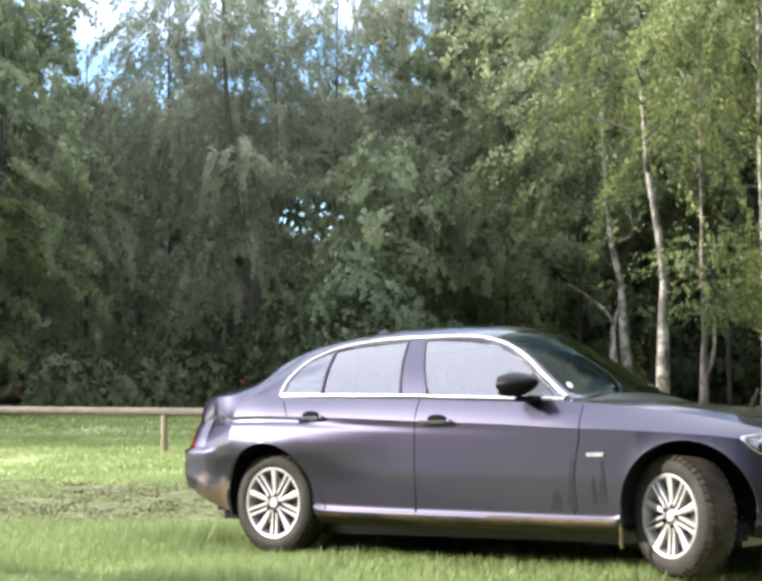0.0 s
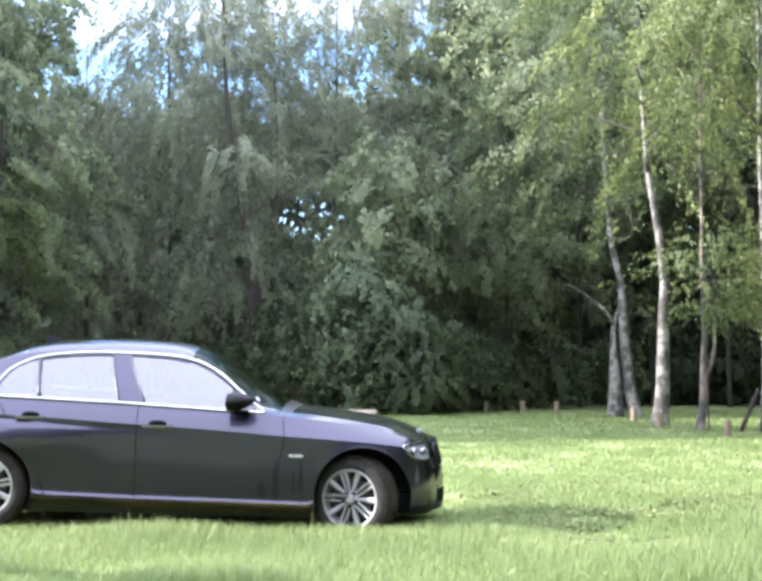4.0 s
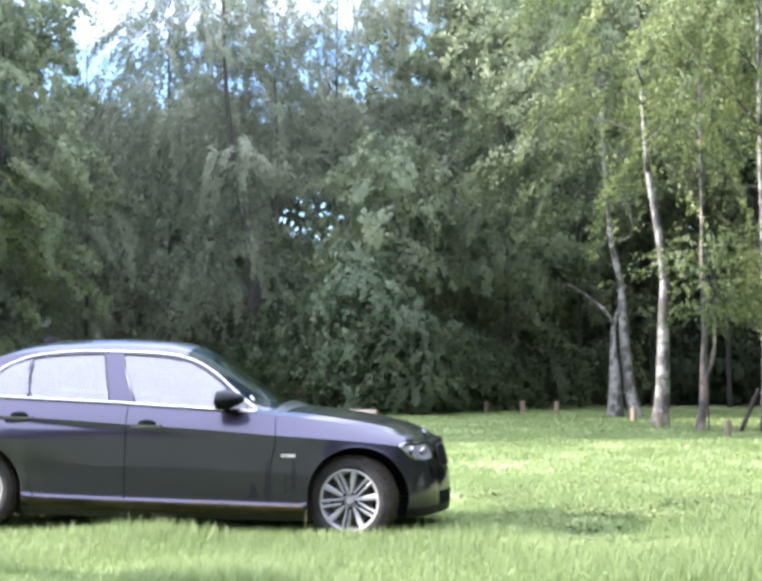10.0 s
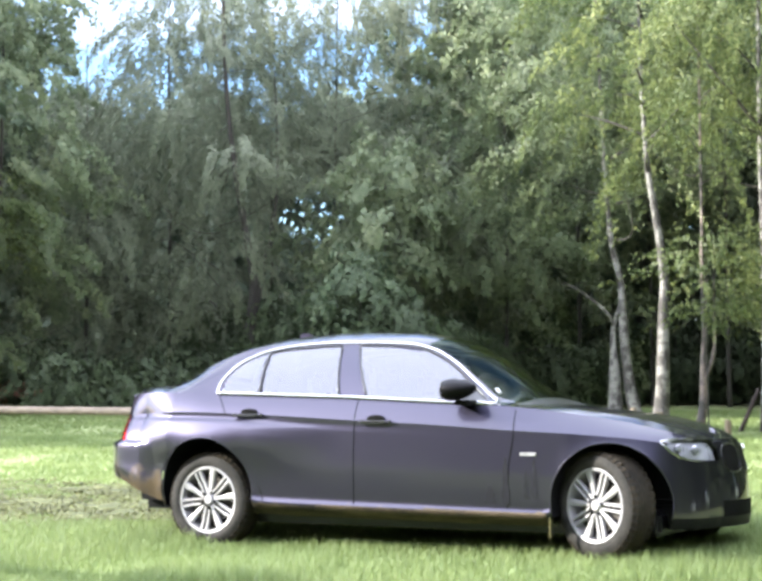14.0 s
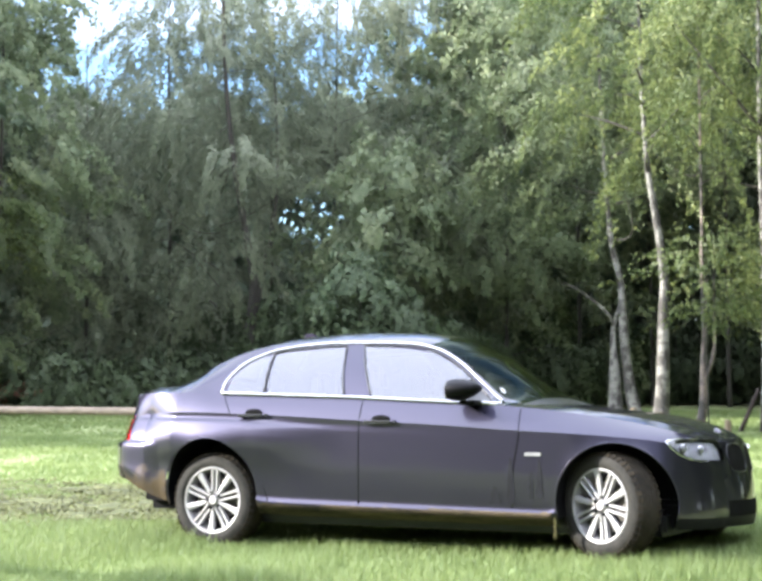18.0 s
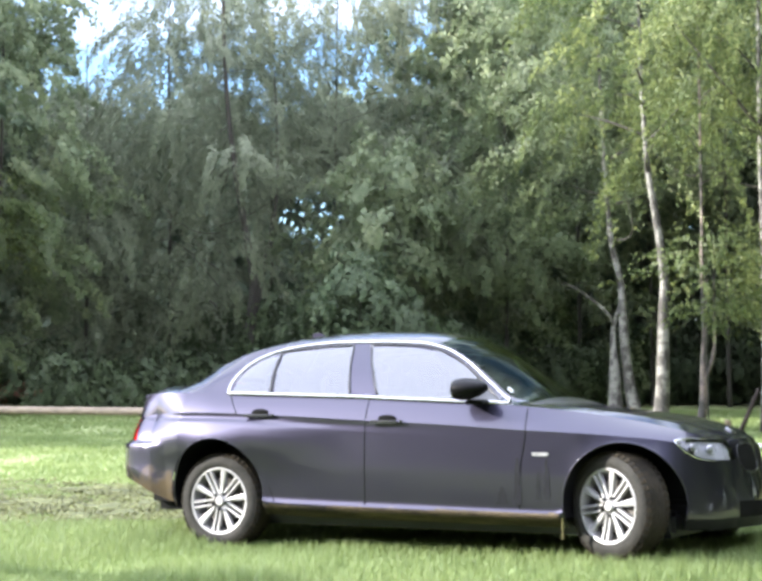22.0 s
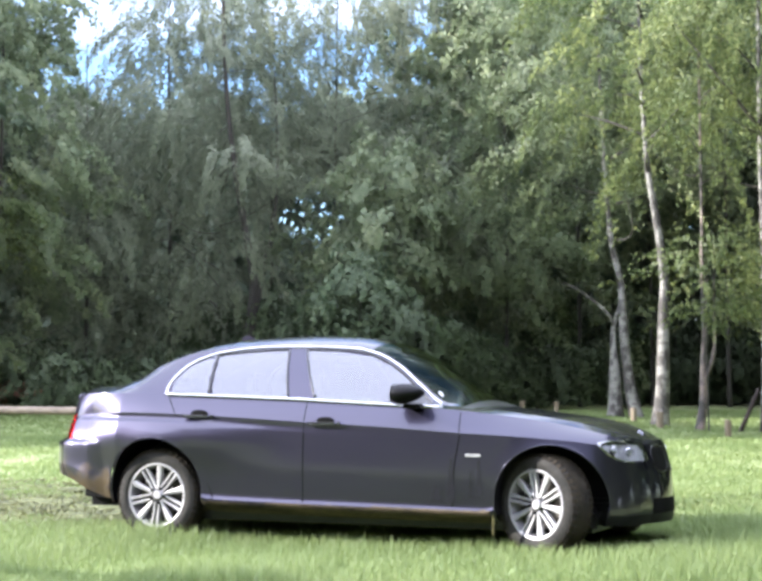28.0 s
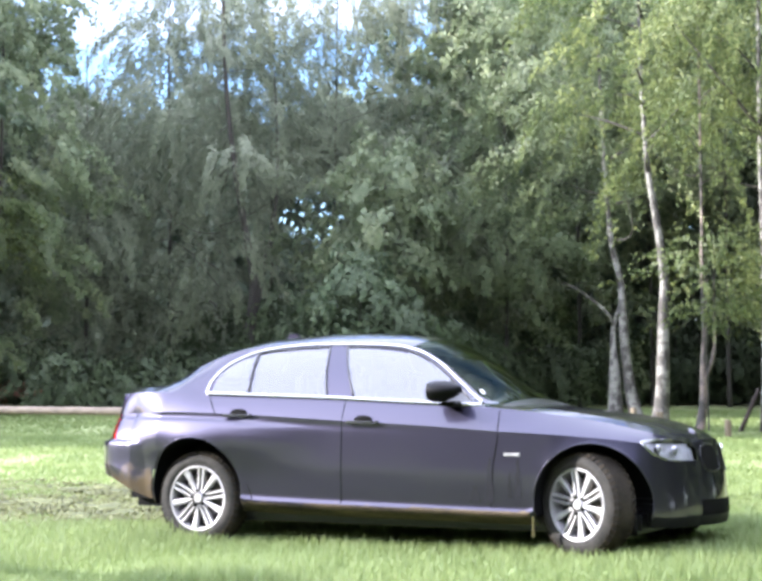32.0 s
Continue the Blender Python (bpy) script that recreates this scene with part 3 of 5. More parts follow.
    bushes = [
        (60, 48, 2.2, 2.4, 31, M_LEAF_BUSH), (190, 48, 1.6, 2.3, 32, M_LEAF_BUSH), (330, 50, 1.9, 2.2, 33, M_LEAF_BUSH), (420, 51, 2.2, 2.0, 39, M_LEAF_BUSH),
        (600, 51, 4.4, 1.9, 34, M_LEAF_BUSH), (740, 47.5, 5.4, 2.1, 35, M_LEAF_PALE), (850, 46.5, 3.4, 1.6, 36, M_LEAF_BUSH), (500, 54, 3.6, 2.0, 38, M_LEAF_BUSH), (905, 50.5, 3.2, 1.5, 37, M_LEAF_BUSH),
        (1000, 55, 2.6, 2.2, 43, M_LEAF_BUSH), (1105, 57, 2.6, 2.4, 44, M_LEAF_BUSH), (1235, 65, 4.0, 2.2, 45, M_LEAF_BUSH), (1390, 65, 3.6, 2.2, 46, M_LEAF_BUSH), (1510, 65, 3.6, 2.2, 47, M_LEAF_BUSH),
    ]
    for px, d, h, s, seed, m in bushes:
        b = make_tree("bush", (px_place(px, d), d), h, s, 0.1, 11000, 0.095, seed, m, M_BARK, 0.05, "dense green bush at the edge of the wood", "bush", strand=0.75, bough=0.9, clumps=70, limbs=9)
        tagged(b, group="bushes along the edge of the wood")
    make_tree("red_bush", (px_place(495, 45), 45), 1.0, 0.36, 0.1, 1000, 0.055, 41, M_LEAF_RED, M_BARK, 0.02, "small rust-red bush behind the rail", "bush", strand=0.2, clumps=24, limbs=6)
    make_tree("red_bush", (px_place(4, 46), 46), 1.2, 0.4, 0.2, 500, 0.055, 42, M_LEAF_RED, M_BARK, 0.02, "small rust-red bush at the edge of the wood", "bush", strand=0.2, clumps=24, limbs=6)
    # stands in for a sunlit branch; its paler leaves carry the sunlight
    make_tree("tree", (px_place(-22, 44), 44), 7.6, 1.0, 5.0, 3200, 0.075, 48, M_LEAF_BIRCH, M_BARK, 0.05, "slender tree standing in for a sunlit yellow-green branch", "tree", strand=0.6, clumps=30, limbs=7)
    # the wood behind, too deep to count
    rng = np.random.default_rng(50)
    n = 190000
    p = np.stack([rng.uniform(-30, 40, n), rng.uniform(66, 76, n), rng.uniform(0, 1, n) ** 1.3], 1)
    for k in range(n):
        x = p[k, 0]
        p[k, 2] *= 14.0 + 2.5 * noise.noise((x * 0.3, 0, 5)) + (9 if x > 3.5 else 5 if x < -18 else 0)
    p = p[~in_gap(p, 1.7)]
    out = np.tile(np.array([[-0.35, -0.8, 0.45]]), (len(p), 1)) + rng.normal(size=(len(p), 3)) * 0.5
    out /= np.linalg.norm(out, axis=1)[:, None]
    woods = leaf_mesh("far_woods", p, 0.36, M_LEAF_HAZED, None, rng, 0.3, outward=out)
    tagged(woods, "dense foliage deep in the wood, paled for haze", "woods", kind="stuff")


build_woods()


def build_birches():
    B = dict(leaf_mat=M_LEAF_BIRCH, bark=M_BIRCH, strand=1.4, category="birch tree", clumps=48, crown_label="sunlit yellow-green hanging birch leaves")
    g = "white birches at the edge of the meadow"
    Y1, Y2, Y3, Y4 = 44.0, 36.0, 32.0, 30.8
    stems1 = [([(0.20, -0.4, -0.1), (0.04, -0.35, 0.76), (-0.09, -0.3, 1.79), (-0.16, -0.2, 3.17), (-0.19, -0.1, 4.06), (-0.44, 0, 5.24), (-0.60, 0, 7.1), (-0.70, 0, 9.0), (-1.0, 0, 16)], 0.19),
              ([(-0.37, 0, -0.1), (-0.37, 0, 1.1), (-0.40, 0, 1.79), (-0.40, 0, 2.58), (-0.24, -0.1, 3.4)], 0.23),
              ([(-0.34, 0, 2.70), (-0.62, -0.2, 3.10), (-1.03, -0.3, 3.45), (-1.57, -0.4, 3.83), (-1.98, -0.4, 4.0)], 0.065)]
    stems2 = [([(0.03, 0, -0.1), (0.10, 0, 0.54), (0.14, 0, 1.39), (0.17, 0, 2.79), (0.20, 0, 3.64), (0.0, 0, 5.2), (-0.20, 0, 6.5), (-0.32, 0, 8.9), (-0.5, 0, 16)], 0.20)]
    stems3 = [([(-0.02, 0, -0.1), (0.075, 0, 0.6), (0.085, 0, 1.3), (0.128, 0, 2.16), (0.096, 0, 3.1), (0.085, 0, 4.0), (0.096, 0, 5.2), (0.05, 0, 12)], 0.095),
              ([(0.10, 0, 1.1), (0.27, 0, 1.5), (0.35, 0, 1.95), (0.34, 0, 2.6), (0.36, 0, 4.2)], 0.062)]
    # the second stem gets dark bark, standing for a bough against the light
    stems4 = [([(0.0, 0, -0.1), (0.02, 0, 3), (-0.05, 0, 7), (0, 0, 14)], 0.12), ([(0.0, 0, 6.4), (-0.6, -0.3, 7.0), (-1.3, -0.5, 7.8), (-1.95, -0.5, 8.6)], 0.05, True)]
    specs = [
        (1290, Y1, 18, 3.2, 5.4, 20000, 0.075, 61, 0.17, "white-barked birch with two stems and hanging leaves", dict(stems=stems1, leaf_mat=M_LEAF_BIRCH_SHADE, crown_label="hanging birch leaves, toned down for shade and haze", lean=(-0.9, 0), crown_shift=(-1.2, 0.7))),
        (1352, Y2, 17, 2.5, 6.3, 18000, 0.06, 62, 0.20, "tall birch with white bark and dark scars", dict(stems=stems2, lean=(-0.45, 0), crown_shift=(0.2, 0.6))),
        (1438, Y3, 13, 1.6, 5.5, 14000, 0.047, 63, 0.10, "slender birch with pale reddish bark", dict(stems=stems3, bark=M_BIRCH_RED, clumps=40, lean=(0.1, 0), crown_shift=(0.45, -0.3))),
        (1575, Y4, 15, 2.2, 5.0, 16000, 0.047, 64, 0.12, "birch beside a dark leaning strut", dict(stems=stems4, clumps=40)),
        (1455, 31.6, 4.5, 1.0, 2.0, 6000, 0.042, 65, 0.02, "thin birch sapling with a low leafy crown", dict(bark=M_BARK, strand=0.3, crown_shift=(0.25, -0.2))),
    ]
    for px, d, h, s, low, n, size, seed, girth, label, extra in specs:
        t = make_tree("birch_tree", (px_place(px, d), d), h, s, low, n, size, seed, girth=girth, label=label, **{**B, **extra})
        tagged(t, group=g)
    # unseen trees added to close the meadow, shade the wood's edge and darken reflections
    first = make_tree("tree", (-27, 42), 15, 5.0, 0.8, 20000, 0.26, 71, M_LEAF_DEEP, M_BARK, 0.25, "unseen green tree added for shade and dark reflections", "tree", clumps=130)
    spots = [(-22, 45), (-34, 50), (-30, 60), (-25, 54), (-17.5, 44), (-20, 50), (-33, 36), (-33, 44), (-36, -6), (-30, -10), (-24, -11), (-19, -14), (-14, -17), (-8, -20)]
    spots += [(-38 + 7.2 * i + 2.0 * math.sin(i * 3.7), -30 - 3 * math.sin(i * 2.3)) for i in range(11)]
    spots += [(15, 19), (14.5, 12), (15.5, 5), (15, -2), (16.5, -9), (33, 6), (34, -12), (-40, 6), (-44, -12), (21, 15), (21.5, 8), (21, 1), (22, -6), (21, -14), (17, -18), (11, -20), (5, -22), (-2, -23)]
    for i, (x, y) in enumerate(spots):
        copy_thing(first, pose(x, y, 0, 0, 0, 67 * i))
    # sized copies that keep sun off willows and grass and darken car reflections
    for i, (x, y, k) in enumerate(((-26, 52, 1.6), (-27, 61, 1.7), (-25, 49, 1.45), (-13, 4.3, 0.5), (-12, -2, 0.55), (-21, 29.2, 0.95), (-16.5, 30.2, 0.8), (-26, 29.5, 1.05), (-22, 33, 0.78), (-18, 36, 0.72), (-24, 38, 0.8), (-28, 34, 0.85), (18, 29, 1.5), (22, 38, 1.7), (26, 47, 1.7), (30, 57, 1.8), (17, 20, 1.3), (24, 27, 1.7), (20.5, 45, 1.5), (23.5, 55, 1.6), (26, 66, 1.7), (20, 36, 1.4), (31, 40, 1.8))):
        copy_thing(first, pose(x, y, 0, 0, 0, 41 * i) @ Matrix.Scale(k, 4))


build_birches()


# ---------------------------------------------------------------- rail and posts
def round_timber(name, a, b, r, material, label, category, parent=None, sides=14):
    a, b = Vector(a), Vector(b)
    pts = [a.lerp(b, t) for t in (0, 0.004, 0.02, 0.25, 0.5, 0.75, 0.98, 0.996, 1)]
    k = [0.80, 0.95, 1, 1.02, 0.98, 1.01, 1, 0.95, 0.80]
    v, f = tube(pts, [r * q for q in k], sides)
    ob = mesh_object(name, v, f, material, parent, smooth=True)
    ob.data.set_sharp_from_angle(angle=radians(35))
    if category:
        tagged(ob, label, category)
    return ob


def build_fence():
    rail = tagged(new("knee_rail"), "low weathered wooden knee rail on short posts", "fence")
    a, way = Vector((-0.05, 20.9, 0.61)), Vector((-3.0, 1.42, 0.0)).normalized()
    round_timber("rail", a, a + way * 11.2, 0.064, M_RAIL, "", "", rail)
    for s in (0.30, 3.62, 7.0, 10.9):
        p = a + way * s
        round_timber("post", (p.x, p.y, -0.2), (p.x, p.y, 0.56), 0.052, M_POST, "", "", rail)


build_fence()
for X, Y, H in ((6.64, 28.0, 0.34), (6.42, 33.7, 0.36), (6.77, 39.2, 0.36), (5.79, 48.3, 0.40), (4.67, 48.3, 0.40), (3.57, 49.6, 0.36)):
    tagged(round_timber("bollard", (X, Y, -0.2), (X, Y, H), 0.065 if Y < 30 else 0.085, M_POST, "short round wooden bollard standing in the grass", "bollard"), group="bollards along the meadow")
round_timber("strut", (7.62, 31.2, -0.1), (8.05, 31.1, 0.92), 0.05, M_STRUT, "dark wooden strut leaning against a birch", "strut")


# ---------------------------------------------------------------- the car
def spline(xs, ys):
    """A smooth curve through stations, as a function of an array."""
    xs, ys = np.array(xs, float), np.array(ys, float)
    d = np.diff(ys) / np.diff(xs)
    m = np.zeros(len(xs))
    m[1:-1] = np.where(d[1:] * d[:-1] > 0, 2 * d[1:] * d[:-1] / (d[1:] + d[:-1] + 1e-12), 0)
    m[0], m[-1] = d[0], d[-1]

    def f(x):
        x = np.clip(np.asarray(x, float), xs[0], xs[-1])
        i = np.clip(np.searchsorted(xs, x) - 1, 0, len(xs) - 2)
        h = xs[i + 1] - xs[i]
        t = (x - xs[i]) / h
        return ((1 + 2 * t) * (1 - t) ** 2 * ys[i] + t * (1 - t) ** 2 * h * m[i] + t * t * (3 - 2 * t) * ys[i + 1] + t * t * (t - 1) * h * m[i + 1])
    return f


# stations along the car, from the rear axle forwards; half widths and heights in metres
X_TAIL, X_NOSE = -0.985, 3.335
PLAN = spline([-0.985, -0.93, -0.85, -0.70, -0.4, -0.2, 0.02, 0.8, 1.6, 2.4, 2.8, 2.95, 3.05, 3.12, 3.18, 3.24, 3.29, 3.32, 3.335], [0.65, 0.722, 0.792, 0.842, 0.884, 0.896, 0.903, 0.908, 0.908, 0.905, 0.90, 0.882, 0.850, 0.803, 0.738, 0.645, 0.535, 0.44, 0.38])
Z_LOW = spline([-0.985, -0.8, -0.6, -0.36, 0.36, 0.6, 2.4, 2.5, 3.1, 3.25, 3.36], [0.44, 0.41, 0.345, 0.275, 0.215, 0.205, 0.195, 0.195, 0.20, 0.195, 0.20])
Z_CREASE = spline([-0.985, -0.6, -0.2, 0.24, 1.14, 1.68, 2.2, 2.5, 2.9, 3.1, 3.36], [0.83, 0.865, 0.877, 0.866, 0.823, 0.798, 0.766, 0.752, 0.724, 0.700, 0.655])
Z_BELT = spline([-0.985, -0.85, -0.6, -0.2, 0.03, 1.07, 2.06, 2.4, 2.75, 3.05, 3.2, 3.335], [0.955, 0.99, 1.01, 1.012, 1.00, 0.968, 0.920, 0.886, 0.838, 0.778, 0.741, 0.698])
Y_BELT = spline([-0.985, -0.8, -0.4, 0.0, 1.0, 2.0, 2.5, 2.9, 3.2, 3.36], [0.78, 0.775, 0.832, 0.835, 0.84, 0.84, 0.745, 0.70, 0.74, 0.84])
Z_RAIL = spline([-0.985, -0.75, -0.48, -0.30, -0.10, 0.16, 0.42, 0.75, 1.05, 1.32, 1.53, 1.70, 1.87, 2.04, 2.18, 2.4, 2.7, 2.9, 3.1, 3.25, 3.36], [1.005, 1.045, 1.062, 1.115, 1.215, 1.303, 1.338, 1.354, 1.352, 1.330, 1.285, 1.198, 1.062, 0.945, 0.930, 0.912, 0.872, 0.838, 0.790, 0.752, 0.715])
Y_RAIL = spline([-0.985, -0.5, -0.2, 0.2, 0.7, 1.2, 1.6, 1.9, 2.1, 2.3, 2.8, 3.1, 3.24, 3.335], [0.55, 0.60, 0.615, 0.585, 0.565, 0.565, 0.585, 0.648, 0.69, 0.64, 0.59, 0.51, 0.42, 0.28])
Z_MID = spline([-0.985, -0.80, -0.50, -0.30, 0.0, 0.25, 0.45, 0.9, 1.3, 1.5, 1.7, 1.9, 2.1, 2.25, 2.35, 2.6, 2.84, 3.03, 3.2, 3.29, 3.36], [1.03, 1.075, 1.088, 1.168, 1.306, 1.392, 1.417, 1.434, 1.418, 1.378, 1.274, 1.150, 1.024, 0.940, 0.928, 0.902, 0.874, 0.842, 0.790, 0.755, 0.718])
BOW_R = spline([-0.985, -0.5, 0.0, 3.52], [0.10, 0.02, 0, 0])
R_ARCH_R, R_ARCH_F = (0.004, 0.338, 0.370), (2.795, 0.342, 0.358)


def body_point(u, v):
    """The car's skin: u along the car, v from 0 (sill) over 3 (crease), 4 (belt), 5 (roof rail) to 7 (middle)."""
    u, v = np.broadcast_arrays(np.asarray(u, float), np.asarray(v, float))
    w = PLAN(u)
    zl, zc, zb, zr, zm = Z_LOW(u), Z_CREASE(u), Z_BELT(u), Z_RAIL(u), Z_MID(u)
    yb, yr = np.minimum(Y_BELT(u), 0.97) * w / 0.905, np.minimum(Y_RAIL(u), w * 0.93)
    flank = np.clip((u - 0.3) / 0.1, 0, 1) * np.clip((2.5 - u) / 0.1, 0, 1)
    zs, zm1 = zl + (zc - zl) * (0.22 - 0.085 * flank), zl + (zc - zl) * 0.60
    ctrl_y = [w * (0.945 - 0.085 * flank), w * (0.970 + 0.024 * flank), w * 0.996, w * 1.0, yb, yr, yr * 0.90, 0 * w]
    bulge = (zr - zb)
    ctrl_z = [zl, zs, zm1, zc, zb, zr, zr + (zm - zr) * 0.42, zm]
    y, z = np.zeros_like(u), np.zeros_like(u)

    def seg(a, b, t):
        return a + (b - a) * t
    for k in range(4):  # sill to crease and shoulder
        s = (v >= k) & (v <= k + 1)
        t = v - k
        if k == 0:
            yy = seg(ctrl_y[0], ctrl_y[1], np.sin(np.clip(t, 0, 1) * math.pi / 2))
        elif k < 3:
            zz = seg(ctrl_z[k], ctrl_z[k + 1], t)
            f = np.clip((zz - zs) / (zc - zs), 0, 1)
            ledge = 0.015 * flank * np.clip(f / 0.045, 0, 1) * (1 - 0.95 * np.clip((f - 0.045) / 0.40, 0, 1))
            dent = np.exp(-((f - 0.935) / 0.045) ** 2) * np.clip((u + 0.55) / 0.2, 0, 1) * (0.0055 * np.clip((1.25 - u) / 0.6, 0, 1) + 0.0025 * np.clip((1.9 - u) / 1.0, 0, 1))
            yy = ctrl_y[1] + (ctrl_y[3] - ctrl_y[1]) * (1 - (1 - f) ** 2) - ledge - dent
        else:
            yy = seg(ctrl_y[3], ctrl_y[4], 0.7 * t + 0.3 * t * t)
        y = np.where(s, yy, y)
        z = np.where(s, seg(ctrl_z[k], ctrl_z[k + 1], t), z)
    # the nose is fullest at the bumper and draws in above and below it
    full = np.clip((u - 2.55) / 0.45, 0, 1)
    f = np.clip((z - zl) / (zc - zl), 0, 1)
    low_y = w * np.where(f < 0.16, 0.965 + 0.035 * np.sin(np.clip(f / 0.16, 0, 1) * math.pi / 2), 1 - 0.050 * (np.clip(f - 0.16, 0, 1) / 0.84) ** 1.3)
    rear = np.clip((-0.30 - u) / 0.30, 0, 1)
    rear_y = w * np.where(f < 0.2, 0.97 + 0.03 * np.sin(np.clip(f / 0.2, 0, 1) * math.pi / 2), 1 - 0.100 * (np.clip(f - 0.2, 0, 1) / 0.8) ** 1.1)
    shoulder = (v > 3) & (v < 4)
    y = np.where(v <= 3, y + rear * (rear_y - y), np.where(shoulder, y - rear * 0.100 * w * (4 - v), y))
    y = np.where(v <= 3, y + full * (low_y - y), np.where(shoulder, y - full * 0.050 * w * (4 - v), y))
    s = (v >= 4) & (v <= 5)
    t = v - 4
    y = np.where(s, seg(ctrl_y[4], ctrl_y[5], t) + 0.10 * bulge * np.sin(np.clip(t, 0, 1) * math.pi) * 0.9, y)
    z = np.where(s, seg(ctrl_z[4], ctrl_z[5], t), z)
    s = v > 5
    t = np.clip((v - 5) / 2, 0, 1)
    y = np.where(s, ctrl_y[5] * (1 - t), y)
    z = np.where(s, zm + (zr - zm) * (1 - t) ** (2.6 - 0.7 * np.clip((u - 1.3) / 0.2, 0, 1)), z)
    nose = np.clip((u - 2.95) / 0.41, 0, 1)
    tail = np.clip((-0.5 - u) / 0.45, 0, 1)
    rel = y / 0.8
    x = u + BOW_R(u) * rel ** 2
    x = x - nose ** 2 * (0.42 * np.clip(z - 0.28, 0, 1) ** 2 + 1.2 * np.clip(0.30 - z, 0, 1) ** 2)
    x = x + tail ** 2 * (0.04 * np.clip(0.62 - z, 0, 1) + 0.22 * np.clip(z - 0.72, 0, 1) ** 1.2 + 0.065 * np.clip((z - 0.665) / 0.03, 0, 1))
    return np.stack([x, y, z], -1)


def fade(x, a, b):
    """1 before a, 0 past b, smooth between."""
    t = np.clip((x - a) / (b - a), 0, 1)
    return 1 - t * t * (3 - 2 * t)


def haunch(x, z):
    """How far the rear wing swells out over its wheel, below the crease."""
    return 0.050 * np.exp(-(np.minimum(z - 0.70, 0) / 0.16) ** 2 - (np.maximum(z - 0.70, 0) / 0.125) ** 2) * np.clip((x + 1.05) / 0.30, 0, 1) * fade(x, 0.05, 1.05) * np.clip((0.872 - z) / 0.05, 0, 1)


def inside(poly, x, z):
    r = np.zeros(np.shape(x), bool)
    for (x0, z0), (x1, z1) in zip(poly, poly[1:] + poly[:1]):
        hit = ((z0 > z) != (z1 > z)) & (x < (x1 - x0) * (z - z0) / (z1 - z0 + 1e-12) + x0)
        r ^= hit
    return r


def smooth_loop(pts, steps=8):
    """A closed, rounded outline through corner points (Catmull-Rom)."""
    out, n = [], len(pts)
    for i in range(n):
        p0, p1, p2, p3 = (np.array(pts[(i + k) % n], float) for k in (-1, 0, 1, 2))
        for j in range(steps):
            t = j / steps
            out.append(tuple(0.5 * (2 * p1 + (p2 - p0) * t + (2 * p0 - 5 * p1 + 4 * p2 - p3) * t * t + (3 * p1 - p0 - 3 * p2 + p3) * t ** 3)))
    return out


# window outlines, side view
WIN_QUARTER = [(0.085, 1.012), (0.372, 1.004), (0.338, 1.270), (0.25, 1.238), (0.168, 1.195), (0.098, 1.11)]
WIN_REAR = [(0.404, 1.004), (0.985, 0.986), (0.890, 1.316), (0.72, 1.312), (0.43, 1.288), (0.368, 1.276)]
WIN_FRONT = [(1.18, 0.980), (1.835, 0.948), (1.80, 1.094), (1.70, 1.172), (1.53, 1.262), (1.36, 1.298), (1.020, 1.316)]

SAIL = [(1.835, 0.948), (1.985, 0.945), (1.86, 1.045), (1.80, 1.094)]


def skin_v(x, z, lo=0.0, hi=5.0):
    """v at which the side skin has that height at that station."""
    vs = np.linspace(lo, hi, 200)
    zs = body_point(np.full(200, x), vs)[:, 2]
    return float(np.interp(z, zs, vs))


def skin_path(pts, lift, side=-1):
    """A line on the car's flank through side-view points, a little proud of the skin."""
    out = []
    for (x0, z0), (x1, z1) in zip(pts, pts[1:]):
        n = max(2, int(math.hypot(x1 - x0, z1 - z0) / 0.03))
        for k in range(n):
            out.append((x0 + (x1 - x0) * k / n, z0 + (z1 - z0) * k / n))
    out.append(pts[-1])
    res = []
    for x, z in out:
        v = skin_v(x, z)
        p, q, r = body_point(x, v), body_point(x + 0.01, v), body_point(x, v + 0.03)
        nrm = np.cross(q - p, r - p)
        nrm /= np.linalg.norm(nrm) + 1e-9
        if nrm[1] < 0:
            nrm = -nrm
        p = p + nrm * lift
        res.append((p[0], side * p[1], p[2]))
    return res


ONE_PIECE = ("bumper_lip", "bonnet", "windscreen", "cowl", "rear_screen", "roof", "boot_lid", "front_bumper", "rear_bumper")


